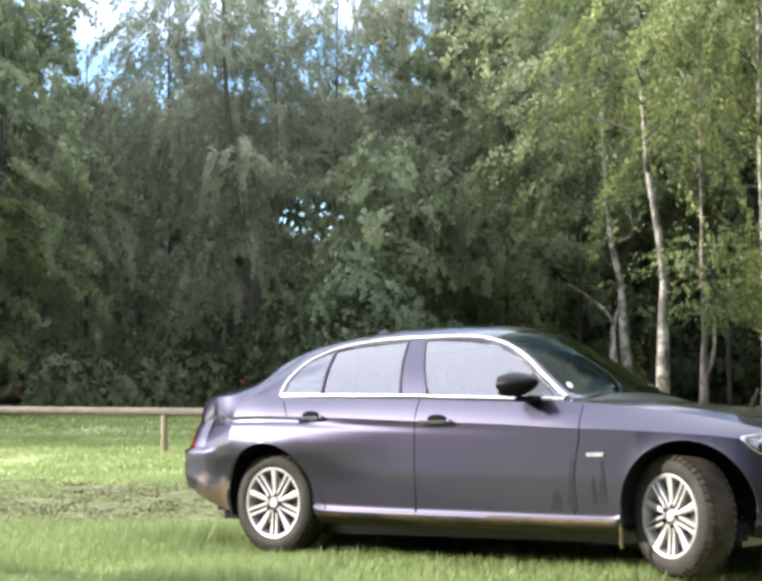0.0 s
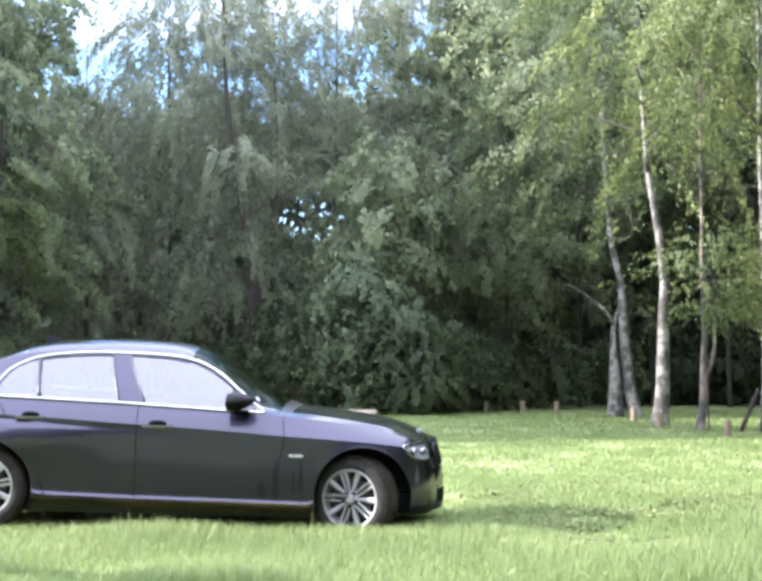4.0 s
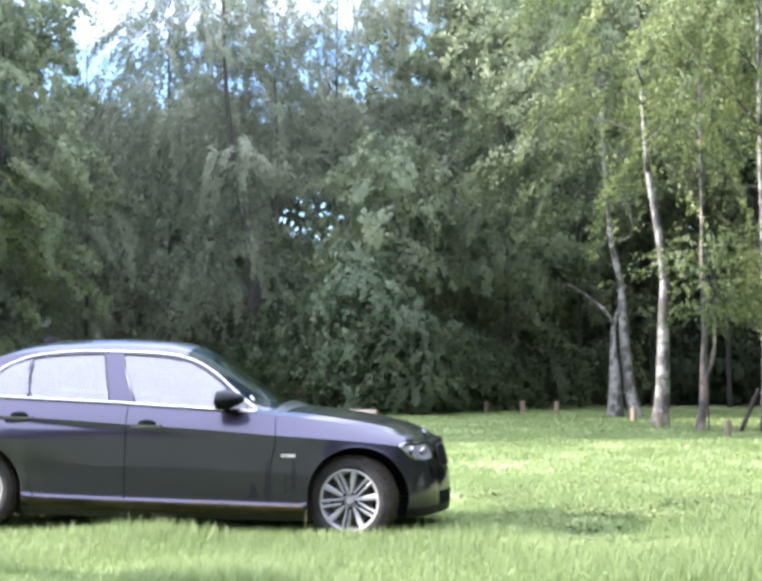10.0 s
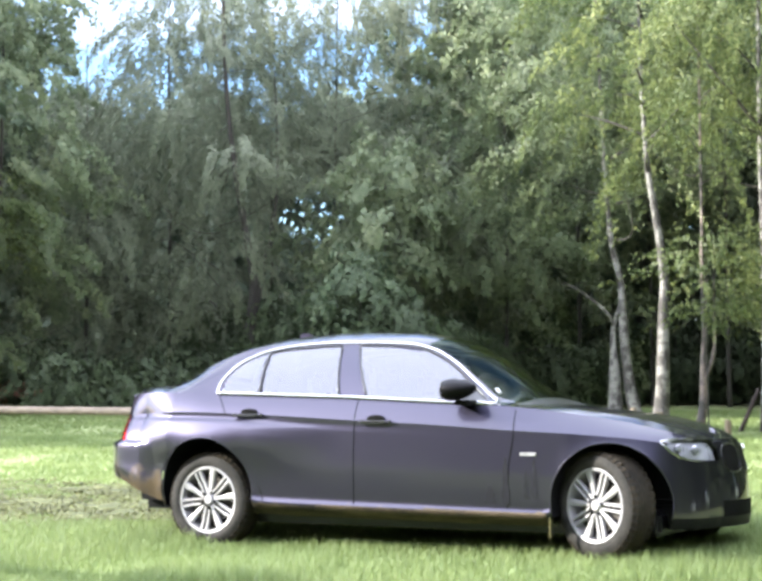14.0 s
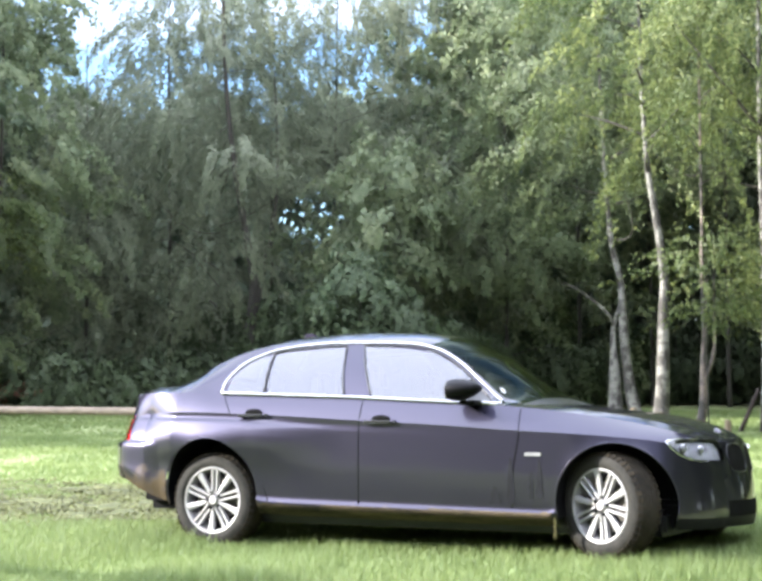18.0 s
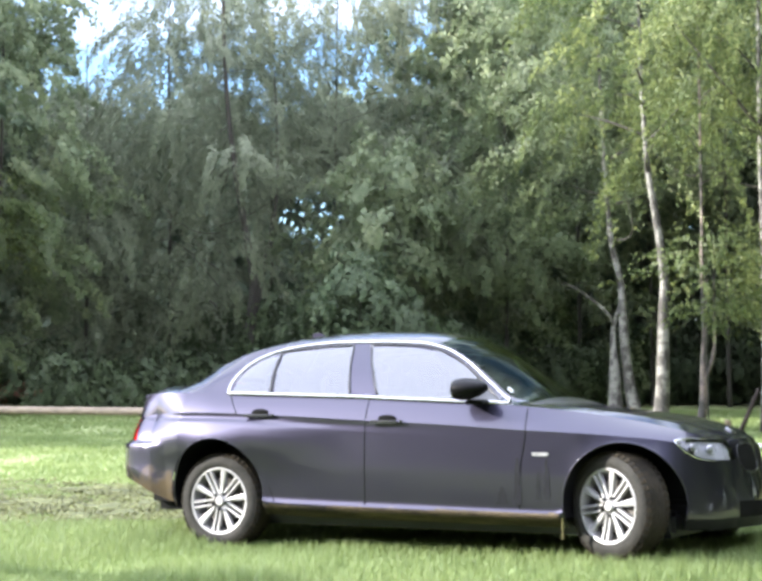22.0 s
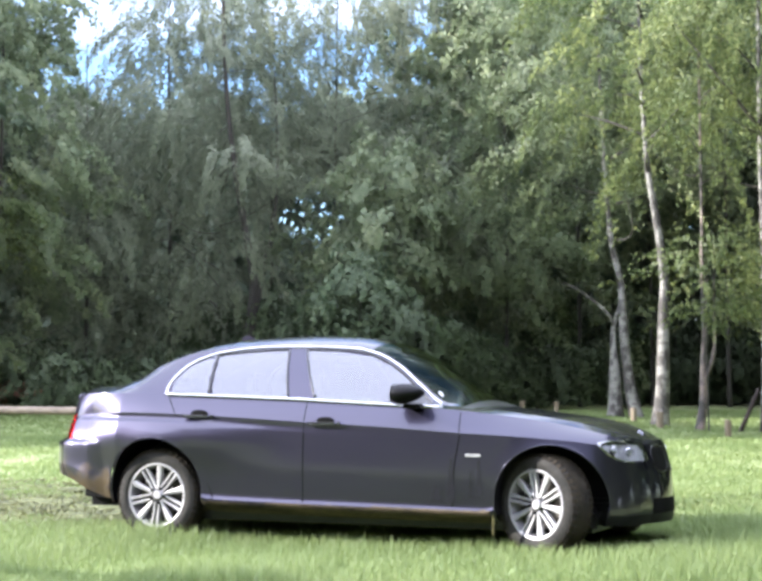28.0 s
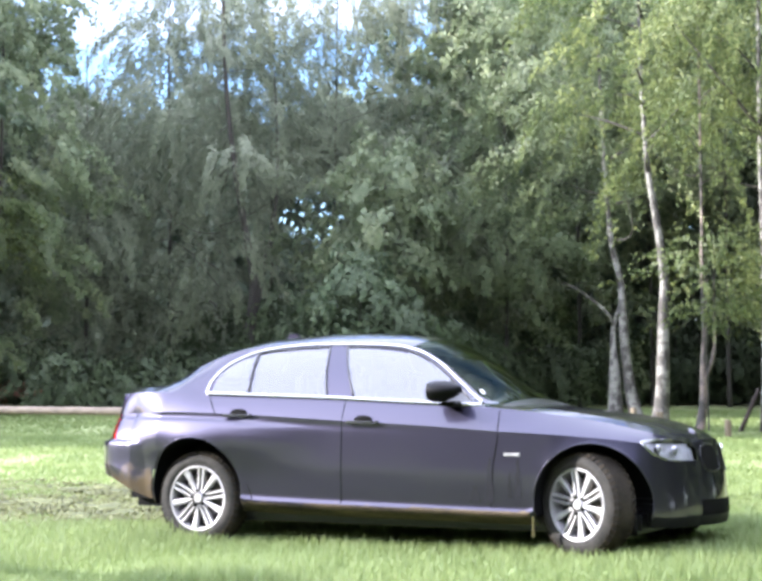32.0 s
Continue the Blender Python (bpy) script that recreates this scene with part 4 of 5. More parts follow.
def build_car_body(car):
    us = np.unique(np.concatenate([np.linspace(X_TAIL, X_NOSE, 330), np.linspace(X_TAIL, X_TAIL + 0.12, 14), np.linspace(X_NOSE - 0.16, X_NOSE, 34)]))
    bands = [("low", np.concatenate([np.linspace(0, 1, 9), np.array([1.03, 1.06, 1.1, 1.15]), np.linspace(1.2, 2, 12), np.linspace(2, 2.6, 9)[1:], np.linspace(2.6, 3, 18)[1:]])), ("shoulder", np.linspace(3, 4, 9)), ("upper", np.concatenate([np.linspace(4, 5, 30), np.linspace(5, 7, 26)[1:]]))]
    parts = {}

    def emit(key, pts, nrm, quads):
        store = parts.setdefault(key, ([], [], []))
        a, b, d = pts[quads[:, 0]], pts[quads[:, 1]], pts[quads[:, 2]]
        back = np.sum(np.cross(b - a, d - a) * nrm[quads[:, 0]], 1) < 0
        quads = np.where(back[:, None], quads[:, ::-1], quads)
        used, inv = np.unique(quads, return_inverse=True)
        o = len(store[0])
        store[0].extend(map(tuple, pts[used]))
        store[1].extend(map(tuple, nrm[used]))
        store[2].extend(map(tuple, (inv.reshape(quads.shape) + o)))

    for side in (-1, 1):
        for band, vs in bands:
            U, V = np.meshgrid(us, vs, indexing="ij")
            P = body_point(U, V)
            # snap the rims of the wheel arches and windows
            skin = P.copy()
            if band == "low":
                for cx, cz, r in (R_ARCH_R, R_ARCH_F):
                    d = np.hypot(P[..., 0] - cx, P[..., 2] - cz)
                    near = np.abs(d - r) < 0.012
                    k = r / np.maximum(d, 1e-6)
                    P[..., 0] = np.where(near, cx + (P[..., 0] - cx) * k, P[..., 0])
                    P[..., 2] = np.where(near, cz + (P[..., 2] - cz) * k, P[..., 2])
                flare = np.zeros_like(P[..., 0])
                for cx, cz, r in (R_ARCH_R, R_ARCH_F):
                    d = np.hypot(skin[..., 0] - cx, skin[..., 2] - cz)
                    flare += 0.006 * np.clip(1 - np.abs(d - r) / 0.10, 0, 1) ** 2
                flare += haunch(P[..., 0], skin[..., 2])
                shelf = np.clip((-0.42 - P[..., 0]) / 0.12, 0, 1) * np.clip((0.682 - P[..., 2]) / 0.02, 0, 1)
                flare += 0.020 * shelf
                P[..., 1] += flare
                skin[..., 1] += flare
            Q = P.copy()
            Q[..., 1] *= side
            skin[..., 1] *= side
            du, dv = np.gradient(skin, axis=0), np.gradient(skin, axis=1)
            N = np.cross(du, dv) * (-side)
            N /= np.linalg.norm(N, axis=-1)[..., None] + 1e-12
            nu, nv = U.shape
            idx = np.arange(nu * nv).reshape(nu, nv)
            quad = np.stack([idx[:-1, :-1], idx[1:, :-1], idx[1:, 1:], idx[:-1, 1:]], -1)
            if side < 0:
                quad = quad[..., ::-1]
            c = (P[:-1, :-1] + P[1:, :-1] + P[1:, 1:] + P[:-1, 1:]) / 4
            uc = (U[:-1, :-1] + U[1:, 1:]) / 2
            x, y, z = c[..., 0], c[..., 1], c[..., 2]
            key = np.full(x.shape, "rear_quarter", dtype=object)
            if band != "upper":
                doors_low = z > 0.274
                key[(x > 1.135) & (x < 2.18 + 0.05 * (z - 0.6)) & doors_low] = "front_door"
                edge = 0.47 - 0.40 * np.clip((z - 0.32) / 0.62, 0, 1) ** 1.3
                key[(x <= 1.135) & (x > edge) & doors_low] = "rear_door"
                key[x >= 2.18 + 0.05 * (z - 0.6)] = "front_wing"
                key[(z <= 0.283) & (x > 0.36) & (x < 2.42)] = "sill_panel"
                key[((uc > 3.02) & (z < 0.588)) | (uc > 3.30)] = "front_bumper"
                # body-coloured lower edge gets matt black to paint the shade on it
                key[(uc > 3.0) & (z < 0.262)] = "bumper_lip"
                key[(uc < -0.36) & (z < 0.675)] = "rear_bumper"
                key[inside([(3.085, 0.706), (3.13, 0.722), (3.40, 0.722), (3.40, 0.590), (3.215, 0.600), (3.15, 0.640)], x, z) & (y > 0.36)] = "headlight"
                key[(x < -0.70 - 0.25 * (z - 0.7)) & (z > 0.685) & (z < 0.86) & (y > 0.40)] = "tail_light"
                for cx, cz, r in (R_ARCH_R, R_ARCH_F):
                    if band == "low":
                        key[np.hypot(x - cx, z - cz) < r] = ""
            else:
                vv = (V[:-1, :-1] + V[1:, 1:]) / 2
                for name, poly in (("quarter_window", WIN_QUARTER), ("rear_window", WIN_REAR), ("front_window", WIN_FRONT), ("mirror_sail", SAIL)):
                    key[inside(poly, x, z) & (vv < 5)] = name
                top = vv > 5.12
                key[(uc > 2.20) & (uc < 3.32)] = "bonnet"
                key[uc >= 3.32] = "front_bumper"
                key[(uc > 3.2) & (z < 0.722) & (vv < 4.6)] = "headlight"
                key[top & (uc > 1.47) & (uc < 2.17)] = "windscreen"
                key[(uc >= 2.17) & (uc <= 2.24) & (vv > 4.7)] = "cowl"
                key[top & (uc > -0.36) & (uc < 0.22)] = "rear_screen"
                key[(vv > 4.9) & (uc >= 0.22) & (uc <= 1.47)] = "roof"
                key[(uc < -0.42) & (vv > 4.75)] = "boot_lid"
            for k in set(key.ravel()) - {""}:
                emit(k if k in ONE_PIECE else (k, side), Q.reshape(-1, 3), N.reshape(-1, 3), quad[key == k])
        # nose and tail caps
        for u_end, way in ((X_NOSE, 1), (X_TAIL, -1)):
            vs = np.concatenate([np.linspace(0, 3, 26), np.linspace(3, 4, 6)[1:], np.linspace(4, 7, 18)[1:]])
            edge = body_point(np.full(len(vs), u_end), vs)
            ss = np.linspace(0, 1, 18)
            ring = np.zeros((len(vs), len(ss), 3))
            for j, s in enumerate(ss):
                e = edge.copy()
                e[:, 1] *= (1 - s)
                rel0, rel1 = edge[:, 1] / 0.8, e[:, 1] / 0.8
                if way > 0:
                    e[:, 0] += 0.066 * (1 - (1 - s) ** 2)
                else:
                    e[:, 0] -= BOW_R(u_end) * (rel0 ** 2 - rel1 ** 2) + 0.012 * (1 - (1 - s) ** 2)
                ring[:, j] = e
            Q = ring.copy()
            Q[..., 1] *= side
            dv, ds = np.gradient(Q, axis=0), np.gradient(Q, axis=1)
            N = np.cross(dv, ds) * (side * way)
            N /= np.linalg.norm(N, axis=-1)[..., None] + 1e-12
            if (N[20, 9, 0] > 0) != (way > 0):
                N = -N
            nu, nv = Q.shape[:2]
            idx = np.arange(nu * nv).reshape(nu, nv)
            quad = np.stack([idx[:-1, :-1], idx[1:, :-1], idx[1:, 1:], idx[:-1, 1:]], -1)
            c = (ring[:-1, :-1] + ring[1:, 1:]) / 2
            y, z = c[..., 1], c[..., 2]
            if way > 0:
                key = np.full(y.shape, "front_bumper", dtype=object)
                key[(z > 0.53) & (z < 0.685) & (y > 0.035) & (y < 0.27)] = "grille"
                key[(z > 0.262) & (z < 0.352) & (y < 0.35)] = "air_intake"
                key[(z > 0.590) & (z < 0.70) & (y > 0.325)] = "headlight"
                key[z < 0.262] = "bumper_lip"
            else:
                key = np.full(y.shape, "boot_lid", dtype=object)
                key[z < 0.675] = "rear_bumper"
                key[(z > 0.685) & (z < 0.86) & (y > 0.40)] = "tail_light"
            for k in set(key.ravel()):
                emit(k if k in ONE_PIECE else (k, side), Q.reshape(-1, 3), N.reshape(-1, 3), quad[key == k])
    look_of = {"quarter_window": M_GLASS, "rear_window": M_GLASS, "front_window": M_GLASS, "windscreen": M_SCREEN, "rear_screen": M_GLASS, "cowl": M_BLACK, "grille": M_SEAM, "headlight": M_LENS, "tail_light": M_TAIL, "air_intake": M_SEAM, "sill_panel": M_SILL, "bumper_lip": M_MATT, "mirror_sail": M_BLACK}
    label_of = {"headlight": "clear headlight unit", "tail_light": "red tail light", "grille": "black grille slats", "cowl": "black plastic scuttle below the windscreen", "sill_panel": "sill smeared with mud, darkened for the shade under the doors", "mirror_sail": "black corner panel behind the door mirror", "bumper_lip": "front bumper's lower edge, blackened for the shade on it"}
    for k, (vs, ns, fs) in parts.items():
        k = k if isinstance(k, str) else k[0]
        if k in ("headlight", "tail_light"):
            inner = [tuple(np.array(v) - (0.035 if k == "headlight" else 0.012) * np.array(n)) for v, n in zip(vs, ns)]
            mesh_object("reflector", inner, fs, M_LAMP if k == "headlight" else M_RED, car, smooth=True)
        me = bpy.data.meshes.new(k)
        me.from_pydata(vs, [], fs)
        me.materials.append(look_of.get(k, M_PAINT))
        me.polygons.foreach_set("use_smooth", [True] * len(me.polygons))
        me.normals_split_custom_set_from_vertices(ns)
        ob = new(k, me)
        ob.parent = car
        if k in label_of:
            tagged(ob, label_of[k])
        if look_of.get(k) in (M_GLASS, M_SCREEN, M_LENS, M_TAIL):
            ob.visible_shadow = False


def strip(name, pts, r, material, parent, label="", sides=6):
    v, f = tube(pts, r, sides)
    return mesh_object(name, v, f, material, parent, label, smooth=True)


def lathe(bm, profile, segs=48):
    """A ring turned about the y axis from (y, radius) points."""
    rings = []
    for y, r in profile:
        rings.append([bm.verts.new((r * math.cos(2 * math.pi * k / segs), y, r * math.sin(2 * math.pi * k / segs))) for k in range(segs)])
    for a, b in zip(rings, rings[1:]):
        for k in range(segs):
            bm.faces.new((a[k], a[(k + 1) % segs], b[(k + 1) % segs], b[k]))
    bmesh.ops.recalc_face_normals(bm, faces=bm.faces[:])


def build_wheel(car, x, side):
    """A wheel whose outer face looks along y * side; its own space is centred on the hub."""
    wheel = new("wheel")
    wheel.parent = car
    wheel.location = (x, side * 0.75, 0.316)
    s = side

    def out(y):
        return s * y
    bm = bmesh.new()
    lathe(bm, [(out(-0.10), 0.215), (out(-0.105), 0.25), (out(-0.098), 0.285), (out(-0.080), 0.308), (out(-0.05), 0.3155), (out(0.0), 0.317), (out(0.05), 0.3155), (out(0.080), 0.308), (out(0.098), 0.288), (out(0.106), 0.258), (out(0.104), 0.235), (out(0.092), 0.217), (out(-0.10), 0.215)], 56)
    part("tyre", bm, M_RUBBER, wheel, "black tyre smeared with mud")
    bm = bmesh.new()
    for y in (-0.042, -0.014, 0.014, 0.042):
        lathe(bm, [(y - 0.009, 0.3172), (y - 0.008, 0.3195), (y + 0.008, 0.3195), (y + 0.009, 0.3172)], 56)
    for k in range(46):
        w = 2 * math.pi * k / 46
        for y, r in ((-0.068, 0.3135), (0.068, 0.3135), (-0.089, 0.3005), (0.089, 0.3005)):
            tilt = 0.0 if abs(y) < 0.08 else math.copysign(radians(42), y)
            m = Matrix.Rotation(w, 4, "Y") @ Matrix.Translation((0, y, r)) @ Matrix.Rotation(-tilt, 4, "X") @ Matrix.Diagonal((0.027, 0.021, 0.010, 1))
            bmesh.ops.create_cube(bm, size=1.0, matrix=m)
    part("tread", bm, M_TREAD, wheel, "tread blocks caked with brown mud", smooth=False)
    bm = bmesh.new()
    lathe(bm, [(out(0.094), 0.223), (out(0.099), 0.216), (out(0.096), 0.205), (out(0.075), 0.198), (out(-0.09), 0.190), (out(-0.095), 0.205)], 56)
    part("rim", bm, M_ALLOY, wheel)
    bm = bmesh.new()
    lathe(bm, [(out(0.035), 0.01), (out(0.035), 0.155), (out(0.02), 0.155), (out(0.02), 0.01)], 40)
    part("brake_disc", bm, M_STEEL, wheel)
    bm = bmesh.new()
    lathe(bm, [(out(-0.06), 0.0), (out(-0.06), 0.195), (out(-0.065), 0.195)], 32)
    part("back_plate", bm, M_BLACK, wheel)
    for k in range(10):
        bm = bmesh.new()
        w = 2 * math.pi * (k + 0.5) / 10
        cs, sn = math.cos(w), math.sin(w)
        tx, tz = -sn, cs
        bars = ((-1, 0.0150, 0.0075, 0.0100), (1, 0.0150, 0.0075, 0.0100)) if k % 2 else ((0, 0.0, 0.009, 0.023),)
        for off, gap, h0, h1 in bars:
            secs = []
            for r, f, yy in ((0.045, 0.0, 0.088), (0.09, 0.35, 0.084), (0.16, 0.72, 0.089), (0.207, 1.0, 0.094)):
                o, half = off * (gap + 0.004 * f), h0 + (h1 - h0) * f
                cx, cz = r * cs + tx * o, r * sn + tz * o
                secs.append([bm.verts.new((cx + tx * q * half, out(yy - d), cz + tz * q * half)) for q, d in ((-1, 0.028), (-1, 0.004), (-0.6, 0), (0.6, 0), (1, 0.004), (1, 0.028))])
            for a, b in zip(secs, secs[1:]):
                for i in range(6):
                    bm.faces.new((a[i], a[(i + 1) % 6], b[(i + 1) % 6], b[i]))
        bmesh.ops.recalc_face_normals(bm, faces=bm.faces[:])
        part("spoke", bm, M_ALLOY, wheel)
    bm = bmesh.new()
    lathe(bm, [(out(0.093), 0.0), (out(0.093), 0.026), (out(0.089), 0.029), (out(0.084), 0.036), (out(0.06), 0.050), (out(0.02), 0.062)], 32)
    part("hub_cap", bm, M_ALLOY, wheel)
    for k in range(5):
        bm = bmesh.new()
        w = 2 * math.pi * k / 5
        bmesh.ops.create_cone(bm, cap_ends=True, segments=6, radius1=0.0095, radius2=0.0095, depth=0.012, matrix=Matrix.Translation((0.054 * math.cos(w), out(0.0905), 0.054 * math.sin(w))) @ Matrix.Rotation(math.pi / 2, 4, "X"))
        part("wheel_bolt", bm, M_SEAM, wheel, smooth=False)
    return wheel


def build_car():
    car = tagged(new("car"), "dark grey metallic four-door saloon, muddy, on wet grass", "car")
    build_car_body(car)
    for side in (-1, 1):
        for name, poly in (("front_window_trim", [(1.10, 1.335), (1.37, 1.320), (1.545, 1.285), (1.72, 1.192), (1.88, 1.060), (2.055, 0.925)]), ("rear_window_trim", [(0.052, 1.005), (0.062, 1.09), (0.14, 1.20), (0.265, 1.268), (0.42, 1.308), (0.72, 1.336), (1.10, 1.335)])):
            strip(name, skin_path(smooth_open(poly), 0.000 if side < 0 else -0.018, side=side), 0.0115 if side < 0 else 0.007, M_CHROME, car, "bright metal window surround", 6)
        strip("belt_trim", skin_path([(0.052, 1.003), (1.07, 0.972), (2.06, 0.922)], 0.006, side=side), 0.012, M_CHROME, car, "bright metal strip below the windows", 6)
        for pts in ([(0.985, 0.990), (0.890, 1.314)], [(1.18, 0.984), (1.020, 1.314)]):
            strip("window_seal", skin_path(pts, 0.002, side=side), 0.007, M_BLACK, car, sides=6)
        strip("window_seal", skin_path(smooth_open([(0.345, 1.270), (0.45, 1.291), (0.72, 1.311), (0.890, 1.316)]), 0.002, side=side), 0.007, M_BLACK, car, sides=6)
        strip("window_seal", skin_path(smooth_open([(1.020, 1.316), (1.36, 1.300), (1.53, 1.264), (1.70, 1.174), (1.86, 1.047), (1.985, 0.945)]), 0.002, side=side), 0.007, M_BLACK, car, sides=6)
        strip("window_divider", skin_path([(0.388, 1.004), (0.353, 1.272)], 0.003, side=side), 0.010, M_BLACK, car)
        for pts in ([(1.135, 0.965), (1.125, 0.297)], [(2.20, 0.895), (2.215, 0.74), (2.18, 0.55), (2.165, 0.30)], [(0.085, 0.985), (0.165, 0.87), (0.30, 0.66), (0.40, 0.45), (0.46, 0.30)]):
            strip("door_gap", skin_path(pts, -0.0005, side=side), 0.0035, M_SEAM, car, sides=5)
        for cx, cz, r in (R_ARCH_R, R_ARCH_F):
            pts = []
            for k in range(33):
                w = math.pi * (-0.08 + 1.16 * k / 32)
                x, z = cx + r * math.cos(w), cz + r * math.sin(w)
                p = body_point(x, skin_v(x, z, 0, 3.0))
                pts.append((p[0], side * (p[1] + 0.006 + float(haunch(x, z))), z))
            strip("arch_lip", [(q[0], q[1] - side * 0.006, q[2]) for q in pts], 0.0065, M_PAINT, car, sides=8)
            v, f = [], []
            for k, (px_, py_, pz_) in enumerate(pts):
                v += [(px_, py_, pz_), (px_, side * 0.50, pz_)]
                if k:
                    f.append((2 * k - 2, 2 * k - 1, 2 * k + 1, 2 * k))
            v += [(cx, side * 0.50, cz)]
            f += [(2 * k + 1, 2 * k + 3, len(v) - 1) for k in range(len(pts) - 1)]
            mesh_object("wheel_liner", v, f, M_MATT, car)
        for x, z in ((0.342, 0.870), (1.278, 0.830)):
            y = body_point(x, skin_v(x, z))[1]
            bm = bmesh.new()
            # same paint as the body; paler grey paints the light it catches
            box(bm, x - 0.105, x + 0.095, side * (y + 0.010), side * (y + 0.038), z - 0.026, z - 0.004, 0.008)
            h = part("door_handle", bm, M_HANDLE, car)
            # dark dome stands in for the shaded hollow behind the handle
            bm = bmesh.new()
            bmesh.ops.create_uvsphere(bm, u_segments=16, v_segments=8, radius=1, matrix=Matrix.Translation((x + 0.01, side * (y + 0.001), z + 0.004)) @ Matrix.Diagonal((0.066, 0.006, 0.026, 1)))
            part("recess_shade", bm, M_SEAM, h)
            bm = bmesh.new()
            box(bm, x + 0.098, x + 0.125, side * (y + 0.004), side * (y + 0.030), z - 0.025, z - 0.003, 0.006)
            part("lock_cap", bm, M_HANDLE, h)
        # mirror
        bm = bmesh.new()
        bmesh.ops.create_uvsphere(bm, u_segments=20, v_segments=14, radius=1)
        for v_ in bm.verts:
            c = v_.co
            back = max(-0.35, c.x)
            c.x, c.z = back * 0.15 + 0.01, c.z * 0.068 * (1 - 0.15 * c.y * side) * (1.0 - 0.25 * max(0, back)) + 0.01 * back
            c.y *= 0.115
            v_.co = c + Vector((1.845, side * 0.985, 1.012)) if side < 0 else Vector((1.74 - c.y, 0.875 + 0.55 * c.x, 1.0 + c.z))
        mir = part("door_mirror", bm, M_MATT, car, "black door mirror housing")
        bm = bmesh.new()
        box(bm, 1.84, 1.96, side * 0.83, side * (0.97 if side < 0 else 0.90), 0.918, 0.950, 0.012)
        part("mirror_foot", bm, M_MATT, mir)
        bm = bmesh.new()
        if side < 0:
            box(bm, 1.804, 1.811, -0.90, -1.07, 0.955, 1.055, 0.001)
        else:
            box(bm, 1.66, 1.82, 0.858, 0.864, 0.955, 1.040, 0.001)
        # far glass is black so that it shows no bright reflection
        part("mirror_glass", bm, M_CHROME if side < 0 else M_BLACK, mir)
        y = body_point(2.305, skin_v(2.305, 0.625))[1]
        bm = bmesh.new()
        box(bm, 2.255, 2.36, side * (y - 0.004), side * (y + 0.008), 0.614, 0.636, 0.0035)
        part("side_repeater", bm, M_CLEAR, car, "clear side repeater lamp")
        strip("lamp_brow", skin_path([(3.088, 0.708), (3.14, 0.722), (3.20, 0.724), (3.25, 0.722)], -0.002, side=side), 0.006, M_CHROME, car, "bright upper edge of the headlight", 6)
        strip("lamp_brow", skin_path([(3.088, 0.706), (3.15, 0.640), (3.215, 0.602), (3.28, 0.592)], -0.003, side=side), 0.006, M_CHROME, car, "bright lower edge of the headlight", 6)
        for lx, ly, lz in ((3.205, 0.735, 0.662), (3.275, 0.615, 0.655)):
            bm = bmesh.new()
            bmesh.ops.create_uvsphere(bm, u_segments=20, v_segments=10, radius=0.024, matrix=Matrix.Translation((lx - 0.05, side * (ly - 0.05), lz)))
            lamp = part("lamp_bulb", bm, M_LENSBALL, car, "round projector lamp")
            bm = bmesh.new()
            lathe(bm, [(-0.004, 0.028), (0.006, 0.031), (0.008, 0.028), (-0.004, 0.026)], 24)
            bmesh.ops.transform(bm, matrix=Matrix.Translation((lx - 0.035, side * (ly - 0.04), lz)) @ Matrix.Rotation(radians(-side * 50), 4, "Z") , verts=bm.verts[:])
            part("lamp_ring", bm, M_CHROME, lamp)
        strip("bumper_moulding", skin_path([(-0.84, 0.525), (-0.74, 0.512), (-0.58, 0.470)], -0.004, side=side), 0.011, M_MATT, car, "dark slot in the rear bumper", 6)
        # water has run down the wing behind the front wheel
        for k, (x, top, low, half) in enumerate(((2.160, 0.60, 0.325, 0.026), (2.345, 0.595, 0.36, 0.022), (2.06, 0.43, 0.325, 0.036), (2.290, 0.52, 0.36, 0.014))):
            vs, fs = [], []
            for i in range(13):
                z = top + (low - top) * i / 12
                w = half * (0.25 + 0.75 * (i / 12) ** 0.7) * (1 + 0.14 * math.sin(5.1 * i + k)) * (0.3 if i == 12 and k == 1 else 1)
                wob = 0.003 * math.sin(1.7 * i + 2 * k)
                v_ = skin_v(x, z)
                y = body_point(x, v_)[1] + 0.0025
                vs += [(x - w + wob, side * y, z), (x + w + wob, side * y, z)]
                if i:
                    fs.append((2 * i - 2, 2 * i - 1, 2 * i + 1, 2 * i))
            mesh_object("water_streak", vs, fs, M_WET, car, "dark wet streak on the wing", smooth=True)
        # strand of torn grass hanging behind the front wheel
        bm = bmesh.new()
        box(bm, 2.428, 2.438, side * 0.86, side * 0.885, 0.13, 0.29, 0.003)
        part("grass_strand", bm, M_STRAND, car, "strand of yellow-green grass hanging behind the front wheel")
    bm = bmesh.new()
    box(bm, -0.35, 3.05, -0.70, 0.70, 0.145, 0.30, 0.03)
    part("underbody", bm, M_BLACK, car)
    # tray that also fills a gap meant to lie dark in shade
    bm = bmesh.new()
    box(bm, 2.55, 3.24, -0.56, 0.56, 0.185, 0.36, 0.03)
    part("undertray", bm, M_MATT, car, "matt black tray under the engine")
    # dark box added only to block the light under the tail
    bm = bmesh.new()
    box(bm, -0.82, -0.42, -0.52, 0.52, 0.20, 0.40, 0.06)
    part("tail_shade_box", bm, M_MATT, car, "dark box added to keep light out from under the tail")
